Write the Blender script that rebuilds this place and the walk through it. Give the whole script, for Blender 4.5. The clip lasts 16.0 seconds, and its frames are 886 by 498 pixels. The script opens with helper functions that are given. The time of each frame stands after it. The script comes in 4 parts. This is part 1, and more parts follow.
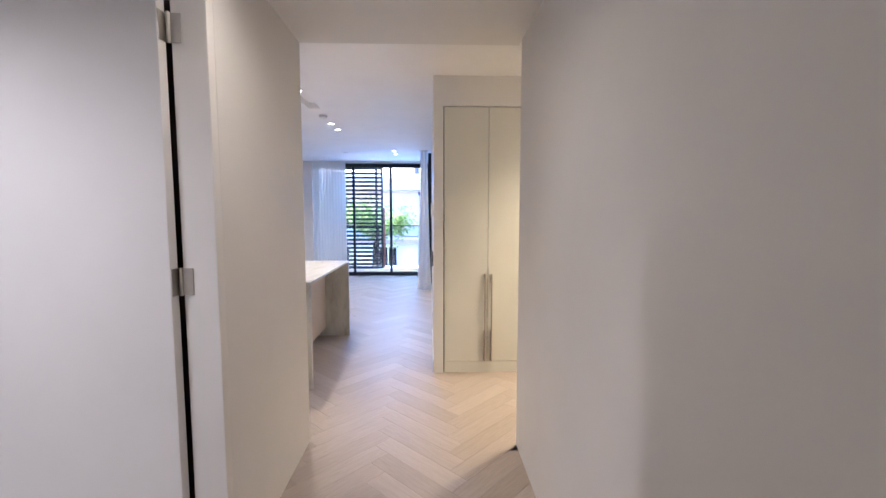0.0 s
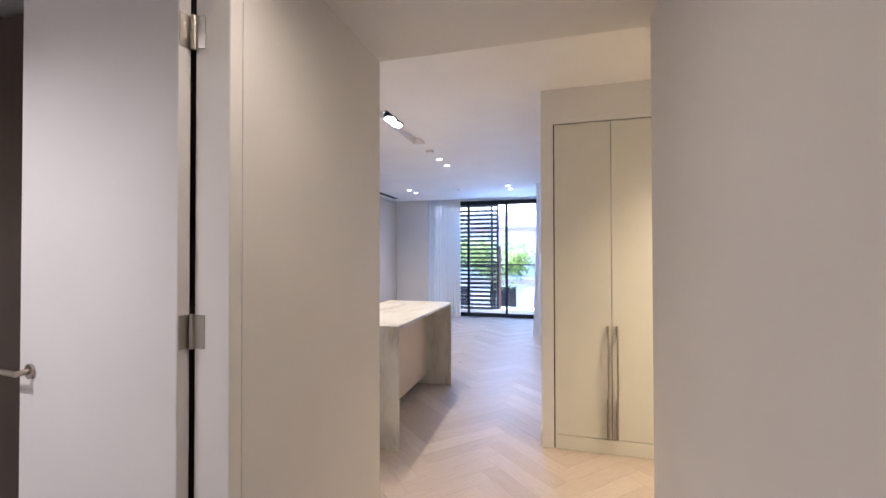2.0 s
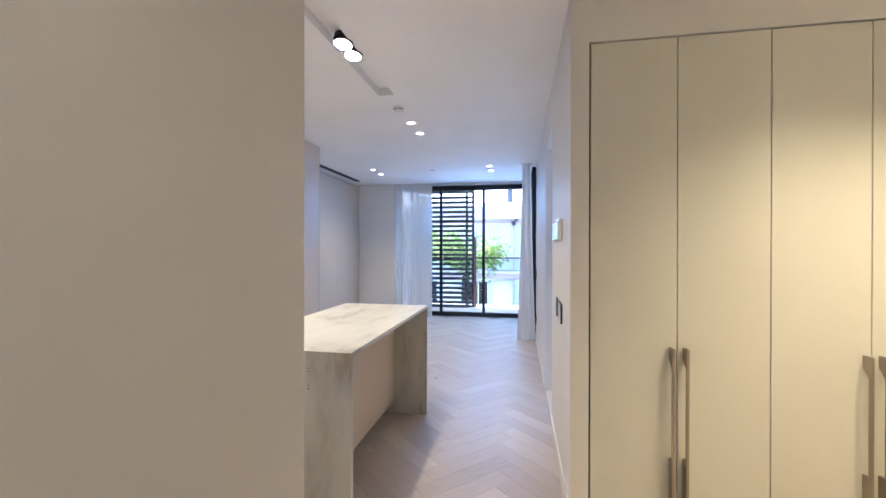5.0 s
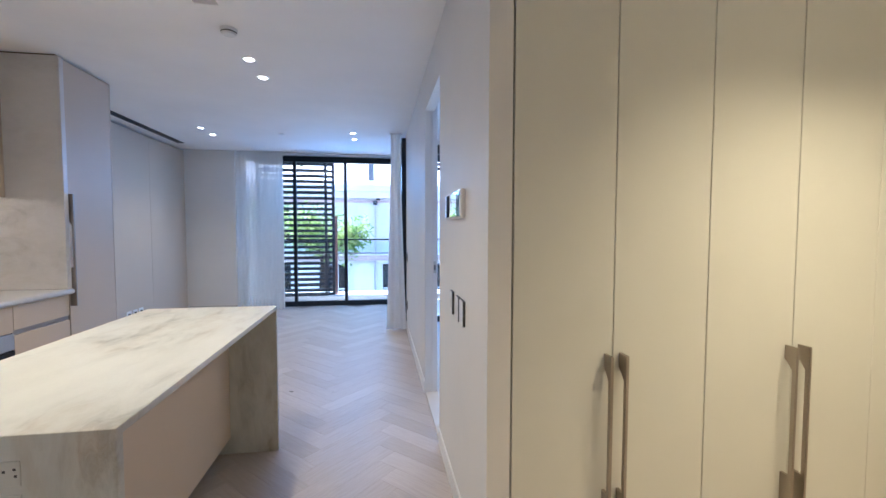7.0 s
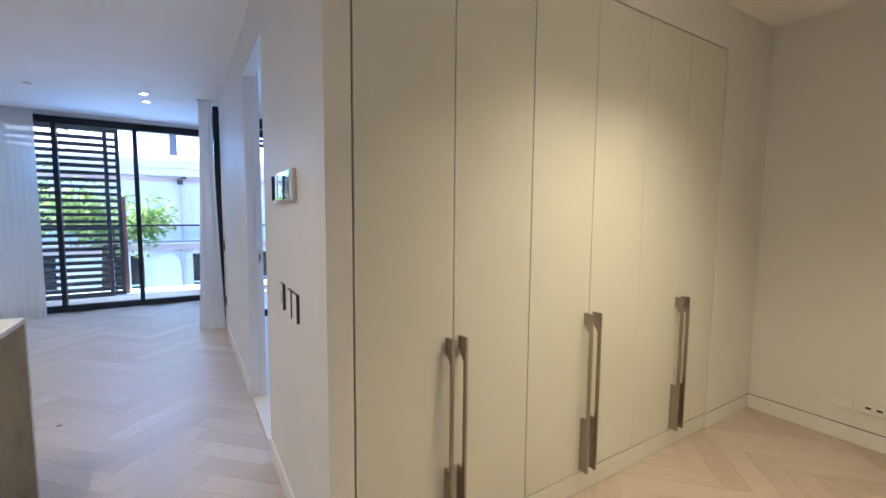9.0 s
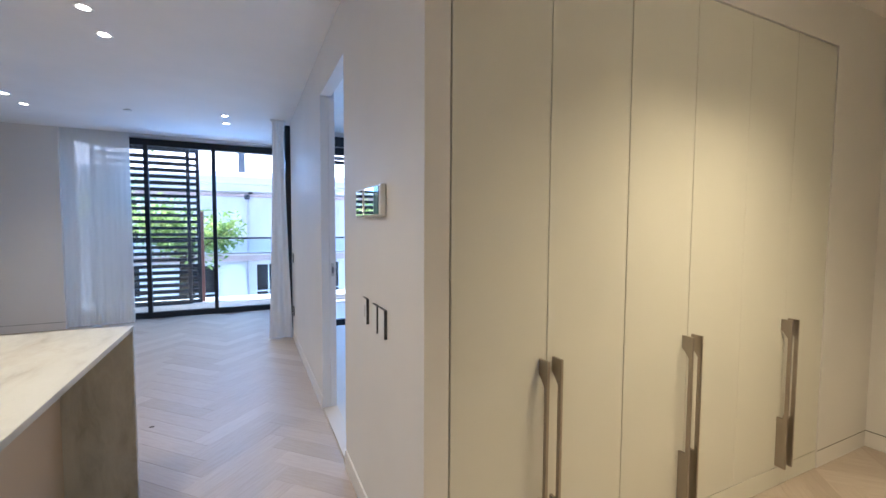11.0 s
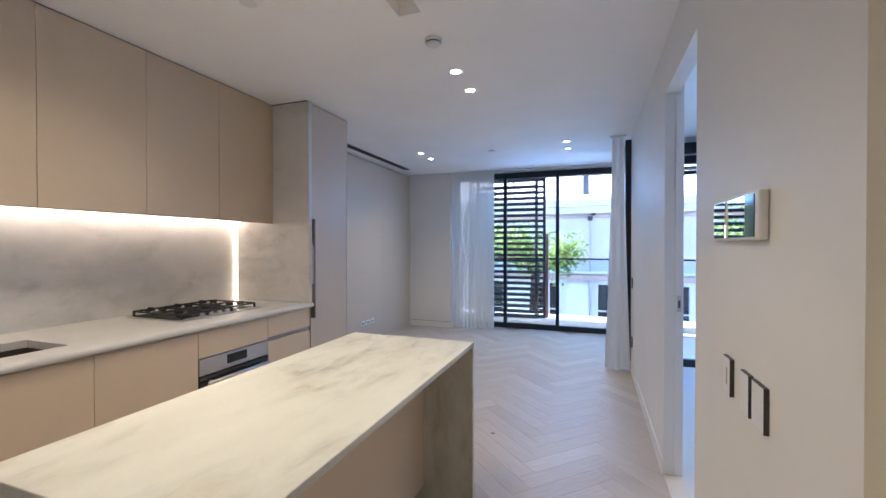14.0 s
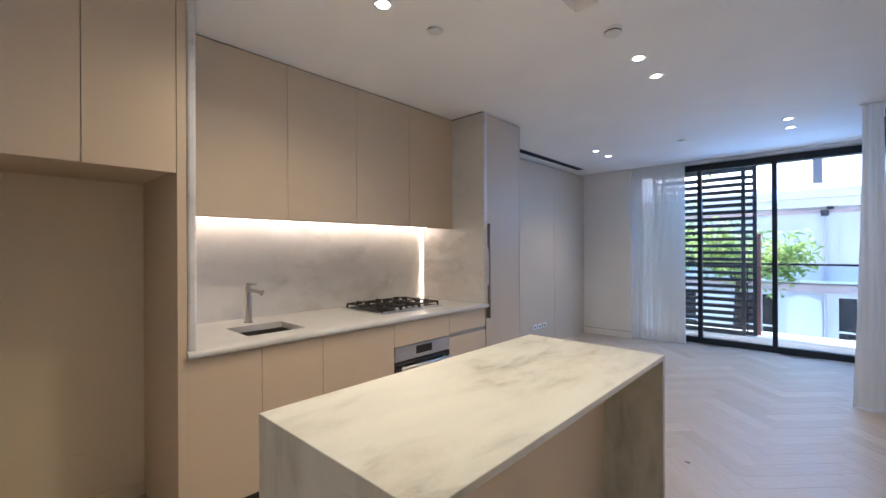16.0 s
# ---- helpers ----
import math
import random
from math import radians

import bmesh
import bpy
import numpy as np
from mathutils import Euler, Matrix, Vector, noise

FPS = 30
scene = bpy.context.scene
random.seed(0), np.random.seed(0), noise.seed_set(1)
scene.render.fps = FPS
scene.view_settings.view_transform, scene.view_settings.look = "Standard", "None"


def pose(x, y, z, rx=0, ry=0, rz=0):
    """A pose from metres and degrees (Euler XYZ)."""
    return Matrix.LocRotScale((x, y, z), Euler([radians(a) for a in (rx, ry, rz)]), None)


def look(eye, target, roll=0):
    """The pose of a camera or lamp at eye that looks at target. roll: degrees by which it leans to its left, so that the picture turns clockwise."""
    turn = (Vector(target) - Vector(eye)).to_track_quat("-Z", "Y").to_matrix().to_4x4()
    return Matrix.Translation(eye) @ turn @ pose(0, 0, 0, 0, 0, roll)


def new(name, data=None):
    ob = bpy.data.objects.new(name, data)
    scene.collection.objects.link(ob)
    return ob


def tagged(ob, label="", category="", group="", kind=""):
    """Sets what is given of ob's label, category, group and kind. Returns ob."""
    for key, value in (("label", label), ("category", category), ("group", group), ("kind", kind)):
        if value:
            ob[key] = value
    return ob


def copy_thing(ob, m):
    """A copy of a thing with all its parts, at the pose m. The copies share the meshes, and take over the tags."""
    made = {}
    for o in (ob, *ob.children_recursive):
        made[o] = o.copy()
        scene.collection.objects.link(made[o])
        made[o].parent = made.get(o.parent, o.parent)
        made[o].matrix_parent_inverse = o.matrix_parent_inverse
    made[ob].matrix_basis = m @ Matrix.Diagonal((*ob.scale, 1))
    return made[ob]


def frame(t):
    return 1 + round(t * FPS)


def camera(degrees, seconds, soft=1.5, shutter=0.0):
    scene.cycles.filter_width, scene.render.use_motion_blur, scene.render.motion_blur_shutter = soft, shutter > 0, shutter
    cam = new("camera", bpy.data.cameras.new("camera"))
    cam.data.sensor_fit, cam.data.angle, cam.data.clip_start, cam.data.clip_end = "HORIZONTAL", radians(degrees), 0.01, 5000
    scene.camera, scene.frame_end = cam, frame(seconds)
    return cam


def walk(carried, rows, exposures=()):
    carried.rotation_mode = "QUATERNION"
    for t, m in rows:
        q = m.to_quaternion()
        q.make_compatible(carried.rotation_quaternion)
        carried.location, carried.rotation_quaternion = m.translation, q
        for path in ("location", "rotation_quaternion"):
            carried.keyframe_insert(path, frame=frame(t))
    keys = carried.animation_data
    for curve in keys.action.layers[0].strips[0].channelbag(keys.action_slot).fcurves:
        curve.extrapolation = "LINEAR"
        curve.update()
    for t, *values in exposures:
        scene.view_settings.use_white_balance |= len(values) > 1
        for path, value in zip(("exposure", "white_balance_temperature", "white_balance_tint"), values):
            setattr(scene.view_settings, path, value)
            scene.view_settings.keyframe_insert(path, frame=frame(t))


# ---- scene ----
cam = camera(93.8, 16.0)
PATH = [
    (0, (-0.035, -0.132, 1.472), (0.028, 1.861, 1.308), -0.0),
    (0.5, (0.016, 0.081, 1.466), (-0.104, 2.076, 1.386), -0.1),
    (1, (0.088, 0.228, 1.475), (-0.204, 2.206, 1.451), -0.0),
    (1.5, (0.109, 0.326, 1.468), (-0.329, 2.277, 1.478), -0.1),
    (2, (0.101, 0.404, 1.457), (-0.421, 2.334, 1.481), -0.1),
    (2.5, (0.102, 0.469, 1.447), (-0.459, 2.389, 1.477), -0.0),
    (3, (0.066, 0.586, 1.448), (-0.507, 2.502, 1.473), -0.0),
    (5.3, (-0.290, 1.600, 1.408), (-0.606, 3.576, 1.391), 0.1),
    (5.5, (-0.309, 1.684, 1.414), (-0.592, 3.664, 1.385), 0.1),
    (6, (-0.355, 1.896, 1.422), (-0.49, 3.891, 1.374), 0.1),
    (6.5, (-0.406, 2.091, 1.405), (-0.33, 4.088, 1.337), 0.1),
    (7, (-0.391, 2.189, 1.405), (-0.082, 4.162, 1.308), 0.1),
    (7.5, (-0.349, 2.263, 1.401), (0.23, 4.173, 1.273), 0.3),
    (8, (-0.329, 2.278, 1.401), (0.488, 4.096, 1.242), 0.2),
    (8.2, (-0.332, 2.284, 1.400), (0.567, 4.056, 1.230), 0.3),
    (10.3, (-0.470, 2.370, 1.418), (0.628, 4.033, 1.265), 0.4),
    (10.5, (-0.475, 2.388, 1.416), (0.573, 4.085, 1.276), 0.4),
    (11, (-0.504, 2.428, 1.416), (0.347, 4.234, 1.307), 0.3),
    (11.5, (-0.504, 2.503, 1.413), (0.074, 4.416, 1.338), 0.3),
    (12, (-0.506, 2.607, 1.429), (-0.186, 4.58, 1.367), 0.1),
    (12.5, (-0.493, 2.685, 1.434), (-0.431, 4.684, 1.385), 0.2),
    (13, (-0.455, 2.75, 1.443), (-0.64, 4.741, 1.407), 0.1),
    (13.5, (-0.436, 2.767, 1.441), (-0.864, 4.72, 1.414), 0.0),
    (14, (-0.425, 2.757, 1.442), (-1.102, 4.639, 1.423), -0.0),
    (14.5, (-0.432, 2.75, 1.438), (-1.31, 4.547, 1.425), -0.1),
    (15, (-0.447, 2.73, 1.435), (-1.514, 4.422, 1.428), -0.1),
    (15.5, (-0.452, 2.716, 1.435), (-1.678, 4.297, 1.433), -0.3),
    (16, (-0.443, 2.718, 1.435), (-1.803, 4.184, 1.437), -0.3),
]
walk(cam, [(t, look(eye, target, roll)) for t, eye, target, roll in PATH],
     [(0, 2.84, 4980, 18), (1.5, 2.78, 5150, 19), (3, 2.78, 5250, 19), (5.5, 2.62, 5100, 12), (7, 2.42, 4950, 11), (8, 2.30, 4980, 11),
      (10.5, 2.32, 5200, 11), (12.5, 2.28, 5120, 11), (14, 2.27, 5280, 11), (16, 2.23, 5380, 11)])

# ---- world, sun and lamps ----
world = bpy.data.worlds.new("sky")
scene.world = world
world.use_nodes = True
wn = world.node_tree.nodes
sky = wn.new("ShaderNodeTexSky")
sky.sky_type, sky.sun_disc = "NISHITA", False
sky.sun_elevation, sky.sun_rotation = radians(65), radians(266)
world.node_tree.links.new(sky.outputs[0], wn["Background"].inputs[0])
wn["Background"].inputs[1].default_value = 0.15

sun = new("sun", bpy.data.lights.new("sun", "SUN"))
sun.data.energy, sun.data.angle, sun.data.color = 3.3, radians(0.5), (1.0, 0.95, 0.86)
sun.matrix_world = look((0, 0, 20), (0.42, -0.03, 19.1))

WARM, NEUTRAL = (1.0, 0.725, 0.37), (1.0, 0.768, 0.475)


def downlight_lamp(x, y, z, watts, colour, size=95, tx=0.0, ty=0.0, blend=0.7):
    d = bpy.data.lights.new("downlight_beam", "SPOT")
    d.energy, d.color, d.spot_size, d.spot_blend, d.shadow_soft_size = watts, colour, radians(size), blend, 0.03
    o = new("downlight_beam", d)
    o.matrix_world = look((x, y, z), (x + tx, y + ty, z - 1.0))
    return o



def window_lamp(x, y, z, w, h, watts, tx, ty, tz):
    d = bpy.data.lights.new("window_light", "AREA")
    d.shape, d.size, d.size_y, d.energy, d.color = "RECTANGLE", w, h, watts, (0.30, 0.56, 1.0)
    o = new("window_light", d)
    o.matrix_world = look((x, y, z), (x + tx, y + ty, z + tz))
    return o


# skylight coming in through the upper part of the openings
window_lamp(-0.92, 9.90, 2.28, 1.70, 0.60, 9.5, 0, -1, -1.1)
window_lamp(1.7, 8.26, 1.40, 2.6, 2.0, 8.0, 0, -1, -0.8)

ISLAND_SPOTS = [(-1.345, 3.92), (-1.345, 4.08)]
LIVING_SPOTS = [(-1.36, 5.627), (-1.36, 6.017), (-2.641, 8.015), (-2.641, 8.41), (-0.721, 8.009), (-0.721, 8.403)]
KITCHEN_SPOTS = [(-2.118, 4.08), (-2.118, 3.69)]
NOOK_SPOTS = [(1.10, 2.90), (1.62, 2.90)]
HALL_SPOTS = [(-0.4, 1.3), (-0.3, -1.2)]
SIDE_FILL = (-1.9, 0.35)
BEDROOM_SPOT = (0.92, 6.23)
for x, y in ISLAND_SPOTS:
    downlight_lamp(x, y, 2.665, 9.5, NEUTRAL, 120, blend=1.0)
for x, y in LIVING_SPOTS:
    downlight_lamp(x, y, 2.685, 7.5, NEUTRAL, 112, blend=1.0)
for x, y in KITCHEN_SPOTS:
    downlight_lamp(x, y, 2.685, 7.5, NEUTRAL, 152, blend=1.0)
for x, y in NOOK_SPOTS:
    downlight_lamp(x, y, 2.685, 22, WARM, 103, blend=1.0)
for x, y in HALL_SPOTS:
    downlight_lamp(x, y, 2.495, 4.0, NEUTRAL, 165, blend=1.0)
# added fill lamp, out of view, to brighten the open hall door
downlight_lamp(*SIDE_FILL, 2.685, 18, (1.0, 0.84, 0.66), 140)

downlight_lamp(*BEDROOM_SPOT, 2.685, 11, NEUTRAL, 130)

# ---- materials ----


def material(name):
    m = bpy.data.materials.new(name)
    m.use_nodes = True
    nt = m.node_tree
    return m, nt, nt.nodes["Principled BSDF"]


def coords(nt, scale=(1, 1, 1)):
    geo = nt.nodes.new("ShaderNodeNewGeometry")
    mp = nt.nodes.new("ShaderNodeMapping")
    mp.inputs["Scale"].default_value = scale
    nt.links.new(geo.outputs["Position"], mp.inputs[0])
    return mp


def noise_node(nt, src, scale, detail=4, rough=0.55, distortion=0.0):
    n = nt.nodes.new("ShaderNodeTexNoise")
    n.inputs["Scale"].default_value, n.inputs["Detail"].default_value = scale, detail
    n.inputs["Roughness"].default_value, n.inputs["Distortion"].default_value = rough, distortion
    nt.links.new(src.outputs[0], n.inputs["Vector"])
    return n


def ramp(nt, src, stops):
    r = nt.nodes.new("ShaderNodeValToRGB")
    e = r.color_ramp.elements
    while len(e) < len(stops):
        e.new(0.5)
    for el, (p, c) in zip(e, stops):
        el.position, el.color = p, (*c, 1)
    nt.links.new(src, r.inputs[0])
    return r


def bump(nt, src, strength, distance, bsdf):
    b = nt.nodes.new("ShaderNodeBump")
    b.inputs["Strength"].default_value, b.inputs["Distance"].default_value = strength, distance
    nt.links.new(src, b.inputs["Height"])
    nt.links.new(b.outputs[0], bsdf.inputs["Normal"])


def painted(name, colour, rough=0.6, vary=0.03, grain=(1, 1, 1), grain_scale=180, relief=0.0004, spec=0.4):
    """Paint with faint large patches, fine roller or sprayed grain and uneven gloss."""
    m, nt, b = material(name)
    mp = coords(nt, grain)
    big = noise_node(nt, mp, 1.3, 3)
    lo = tuple(c * (1 - vary) for c in colour)
    hi = tuple(min(1, c * (1 + vary)) for c in colour)
    r = ramp(nt, big.outputs[0], [(0.3, lo), (0.7, hi)])
    nt.links.new(r.outputs[0], b.inputs["Base Color"])
    fine = noise_node(nt, mp, grain_scale, 3)
    bump(nt, fine.outputs[0], 0.25, relief, b)
    g = ramp(nt, big.outputs[0], [(0.2, (rough - 0.05,) * 3), (0.8, (rough + 0.05,) * 3)])
    nt.links.new(g.outputs[0], b.inputs["Roughness"])
    b.inputs["Specular IOR Level"].default_value = spec
    return m


def metal(name, colour, rough, grain=(1, 1, 60)):
    m, nt, b = material(name)
    mp = coords(nt, grain)
    n = noise_node(nt, mp, 40, 3)
    r = ramp(nt, n.outputs[0], [(0.3, tuple(c * 0.9 for c in colour)), (0.7, colour)])
    nt.links.new(r.outputs[0], b.inputs["Base Color"])
    b.inputs["Metallic"].default_value, b.inputs["Roughness"].default_value = 1.0, rough
    bump(nt, n.outputs[0], 0.1, 0.0003, b)
    return m


def glow(name, colour, strength):
    m, nt, b = material(name)
    b.inputs["Base Color"].default_value = (0.9, 0.9, 0.9, 1)
    b.inputs["Emission Color"].default_value = (*colour, 1)
    b.inputs["Emission Strength"].default_value = strength
    return m


def glass(name, tint=(1, 1, 1), mirror=0.06):
    m, nt, b = material(name)
    t = nt.nodes.new("ShaderNodeBsdfTransparent")
    t.inputs[0].default_value = (*tint, 1)
    g = nt.nodes.new("ShaderNodeBsdfGlossy")
    g.inputs["Roughness"].default_value = 0.02
    mix = nt.nodes.new("ShaderNodeMixShader")
    fr = nt.nodes.new("ShaderNodeFresnel")
    fr.inputs[0].default_value = 1.45
    nt.links.new(fr.outputs[0], mix.inputs[0])
    nt.links.new(t.outputs[0], mix.inputs[1])
    nt.links.new(g.outputs[0], mix.inputs[2])
    nt.links.new(mix.outputs[0], nt.nodes["Material Output"].inputs[0])
    return m


def fabric(name, colour, clear, through_amount):
    """Woven sheer: part see-through, part translucent."""
    m, nt, b = material(name)
    mp = coords(nt, (1, 1, 1))
    n = noise_node(nt, mp, 260, 2)
    r = ramp(nt, n.outputs[0], [(0.3, tuple(c * 0.92 for c in colour)), (0.7, colour)])
    dif = nt.nodes.new("ShaderNodeBsdfDiffuse")
    tra = nt.nodes.new("ShaderNodeBsdfTranslucent")
    clr = nt.nodes.new("ShaderNodeBsdfTransparent")
    nt.links.new(r.outputs[0], dif.inputs[0])
    nt.links.new(r.outputs[0], tra.inputs[0])
    a, c = nt.nodes.new("ShaderNodeMixShader"), nt.nodes.new("ShaderNodeMixShader")
    a.inputs[0].default_value, c.inputs[0].default_value = through_amount, clear
    nt.links.new(dif.outputs[0], a.inputs[1])
    nt.links.new(tra.outputs[0], a.inputs[2])
    nt.links.new(a.outputs[0], c.inputs[1])
    nt.links.new(clr.outputs[0], c.inputs[2])
    nt.links.new(c.outputs[0], nt.nodes["Material Output"].inputs[0])
    return m


def marble(name, base, cloudy, vein, tint, rough, scale=1.0, stretch=(1.0, 1.0, 1.0), turn=(0.0, 0.0, 0.0), zone=(0.46, 0.66), depth=0.85):
    """Pale marble: soft clouds, broken smudges gathered into drifts, a rusty tint inside them, crystal grain."""
    m, nt, b = material(name)
    mp = coords(nt)
    mp.inputs["Rotation"].default_value = turn
    mp.inputs["Scale"].default_value = tuple(s * scale for s in stretch)
    warp = noise_node(nt, mp, 2.2, 4, 0.55)
    add = nt.nodes.new("ShaderNodeVectorMath")
    add.operation = "MULTIPLY_ADD"
    add.inputs[1].default_value = (0.45, 0.45, 0.45)
    nt.links.new(warp.outputs["Color"], add.inputs[0])
    nt.links.new(mp.outputs[0], add.inputs[2])
    cloud = noise_node(nt, add, 1.5, 6, 0.55)
    drift = noise_node(nt, add, 1.15, 4, 0.6)
    streak = noise_node(nt, add, 4.6, 10, 0.72, 0.4)
    warm = noise_node(nt, add, 2.4, 4)
    grain = noise_node(nt, mp, 70, 3)
    r1 = ramp(nt, cloud.outputs[0], [(0.36, base), (0.66, cloudy)])
    rz = ramp(nt, drift.outputs[0], [(zone[0], (0, 0, 0)), (zone[1], (1, 1, 1))])
    rs = ramp(nt, streak.outputs[0], [(0.40, (0.12, 0.12, 0.12)), (0.56, (0.5, 0.5, 0.5)), (0.70, (1, 1, 1))])
    mask = nt.nodes.new("ShaderNodeMath")
    mask.operation = "MULTIPLY"
    nt.links.new(rz.outputs[0], mask.inputs[0])
    nt.links.new(rs.outputs[0], mask.inputs[1])
    soft = nt.nodes.new("ShaderNodeMath")
    soft.operation = "MULTIPLY"
    soft.inputs[1].default_value = depth
    nt.links.new(mask.outputs[0], soft.inputs[0])
    rv = ramp(nt, warm.outputs[0], [(0.44, vein), (0.60, tint)])
    rg = ramp(nt, grain.outputs[0], [(0.3, (0.965, 0.965, 0.965)), (0.7, (1, 1, 1))])
    mx = nt.nodes.new("ShaderNodeMix")
    mx.data_type = "RGBA"
    nt.links.new(soft.outputs[0], mx.inputs["Factor"])
    nt.links.new(r1.outputs[0], mx.inputs["A"])
    nt.links.new(rv.outputs[0], mx.inputs["B"])
    my = nt.nodes.new("ShaderNodeMix")
    my.data_type, my.blend_type = "RGBA", "MULTIPLY"
    my.inputs["Factor"].default_value = 1.0
    nt.links.new(mx.outputs["Result"], my.inputs["A"])
    nt.links.new(rg.outputs[0], my.inputs["B"])
    nt.links.new(my.outputs["Result"], b.inputs["Base Color"])
    g = ramp(nt, streak.outputs[0], [(0.3, (rough,) * 3), (0.7, (rough + 0.08,) * 3)])
    nt.links.new(g.outputs[0], b.inputs["Roughness"])
    return m


def oak(name):
    """Limed oak boards: each board differs in tone; grain runs along the board."""
    m, nt, b = material(name)
    info = nt.nodes.new("ShaderNodeObjectInfo")
    geo = nt.nodes.new("ShaderNodeNewGeometry")
    rnd = nt.nodes.new("ShaderNodeMath")
    rnd.operation = "ADD"
    nt.links.new(info.outputs["Random"], rnd.inputs[0])
    nt.links.new(geo.outputs["Random Per Island"], rnd.inputs[1])
    fr = nt.nodes.new("ShaderNodeMath")
    fr.operation = "FRACT"
    nt.links.new(rnd.outputs[0], fr.inputs[0])
    # grain coordinates: the UV map carries metres along and across the board
    uv = nt.nodes.new("ShaderNodeUVMap")
    off = nt.nodes.new("ShaderNodeVectorMath")
    off.operation = "MULTIPLY_ADD"
    comb = nt.nodes.new("ShaderNodeCombineXYZ")
    nt.links.new(fr.outputs[0], comb.inputs[0])
    nt.links.new(fr.outputs[0], comb.inputs[1])
    off.inputs[1].default_value = (37, 53, 0)
    nt.links.new(comb.outputs[0], off.inputs[0])
    nt.links.new(uv.outputs[0], off.inputs[2])
    mp = nt.nodes.new("ShaderNodeMapping")
    mp.inputs["Scale"].default_value = (1.2, 14, 1)
    nt.links.new(off.outputs[0], mp.inputs[0])
    grain = noise_node(nt, mp, 5, 6, 0.65, 0.6)
    big = noise_node(nt, off, 3.0, 3)
    tone = ramp(nt, fr.outputs[0], [(0.0, (0.43, 0.36, 0.29)), (0.35, (0.465, 0.395, 0.325)), (0.7, (0.49, 0.42, 0.35)), (1.0, (0.525, 0.455, 0.385))])
    gr = ramp(nt, grain.outputs[0], [(0.3, (0.84, 0.82, 0.80)), (0.62, (1, 1, 1))])
    mx = nt.nodes.new("ShaderNodeMix")
    mx.data_type, mx.blend_type = "RGBA", "MULTIPLY"
    mx.inputs["Factor"].default_value = 0.8
    nt.links.new(tone.outputs[0], mx.inputs["A"])
    nt.links.new(gr.outputs[0], mx.inputs["B"])
    nt.links.new(mx.outputs["Result"], b.inputs["Base Color"])
    rg = ramp(nt, big.outputs[0], [(0.2, (0.38,) * 3), (0.8, (0.55,) * 3)])
    nt.links.new(rg.outputs[0], b.inputs["Roughness"])
    bump(nt, grain.outputs[0], 0.3, 0.0006, b)
    return m


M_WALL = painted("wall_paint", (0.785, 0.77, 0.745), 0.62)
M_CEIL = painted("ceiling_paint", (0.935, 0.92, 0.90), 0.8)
M_TRIM = painted("trim_enamel", (0.80, 0.78, 0.755), 0.38, relief=0.0001)
M_DOOR = painted("door_enamel", (0.79, 0.77, 0.755), 0.36, relief=0.0001)
M_ROBE = painted("wardrobe_lacquer", (0.715, 0.705, 0.63), 0.36, relief=0.00015)
M_CAB = painted("taupe_lacquer", (0.60, 0.485, 0.345), 0.45, 0.02, relief=0.0002)
M_PANEL = painted("taupe_panel", (0.57, 0.475, 0.365), 0.5, 0.025, relief=0.0002)
M_THRESH = painted("threshold_stone", (0.60, 0.54, 0.46), 0.5, 0.05)
M_NICHE = painted("niche_paint", (0.74, 0.65, 0.49), 0.65)
# near-black puts the shade of joints and closed carcasses into the colour
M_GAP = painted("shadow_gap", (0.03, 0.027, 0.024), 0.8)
M_KICK = painted("kickboard_and_gap_shade", (0.06, 0.05, 0.045), 0.5)
M_STONE = marble("marble_island", (0.68, 0.67, 0.60), (0.59, 0.58, 0.515), (0.21, 0.205, 0.17), (0.38, 0.30, 0.20), 0.30, 0.95, (2.0, 0.85, 0.7), (0.0, 0.0, 0.25), (0.44, 0.60), 0.9)
M_BENCH = marble("marble_bench", (0.61, 0.60, 0.57), (0.55, 0.54, 0.51), (0.42, 0.41, 0.38), (0.50, 0.46, 0.40), 0.30, 0.9, (1.6, 0.8, 1.2), (0.0, 0.0, 0.3), depth=0.5)
M_SPLASH = marble("marble_splashback", (0.72, 0.70, 0.68), (0.62, 0.605, 0.585), (0.34, 0.335, 0.31), (0.46, 0.43, 0.37), 0.30, 0.8, (1.0, 1.1, 2.0), (0.45, 0.0, 0.0), depth=0.75)
M_STEEL = metal("brushed_steel", (0.62, 0.61, 0.59), 0.3)
M_NICKEL = metal("satin_nickel", (0.56, 0.53, 0.48), 0.32)
M_BRONZE = metal("bronze_handle", (0.43, 0.385, 0.33), 0.40)
M_IRON = painted("cast_iron", (0.02, 0.017, 0.015), 0.6)
M_BLACKGLASS = painted("black_glass", (0.012, 0.012, 0.014), 0.08, spec=0.5)
M_TEALGLASS = painted("teal_glass", (0.06, 0.12, 0.15), 0.06, spec=0.5)
M_FRAME = painted("black_powder_coat", (0.014, 0.017, 0.022), 0.4)
M_SHUTTER = painted("shutter_slat", (0.05, 0.052, 0.06), 0.55)
M_RUST = painted("terracotta_post", (0.38, 0.18, 0.14), 0.7)
M_GLASS = glass("window_glass")
M_RAILGLASS = glass("balustrade_glass", (0.90, 0.96, 0.97))
M_SHEER = fabric("sheer_linen", (0.94, 0.94, 0.93), 0.07, 0.34)
M_DRAPE = fabric("linen_drape", (0.93, 0.91, 0.88), 0.0, 0.15)
M_CARPET = painted("pale_carpet", (0.62, 0.61, 0.60), 0.95, grain_scale=420, relief=0.004)
M_PLASTIC = painted("white_plastic", (0.80, 0.79, 0.77), 0.35, relief=0.0)
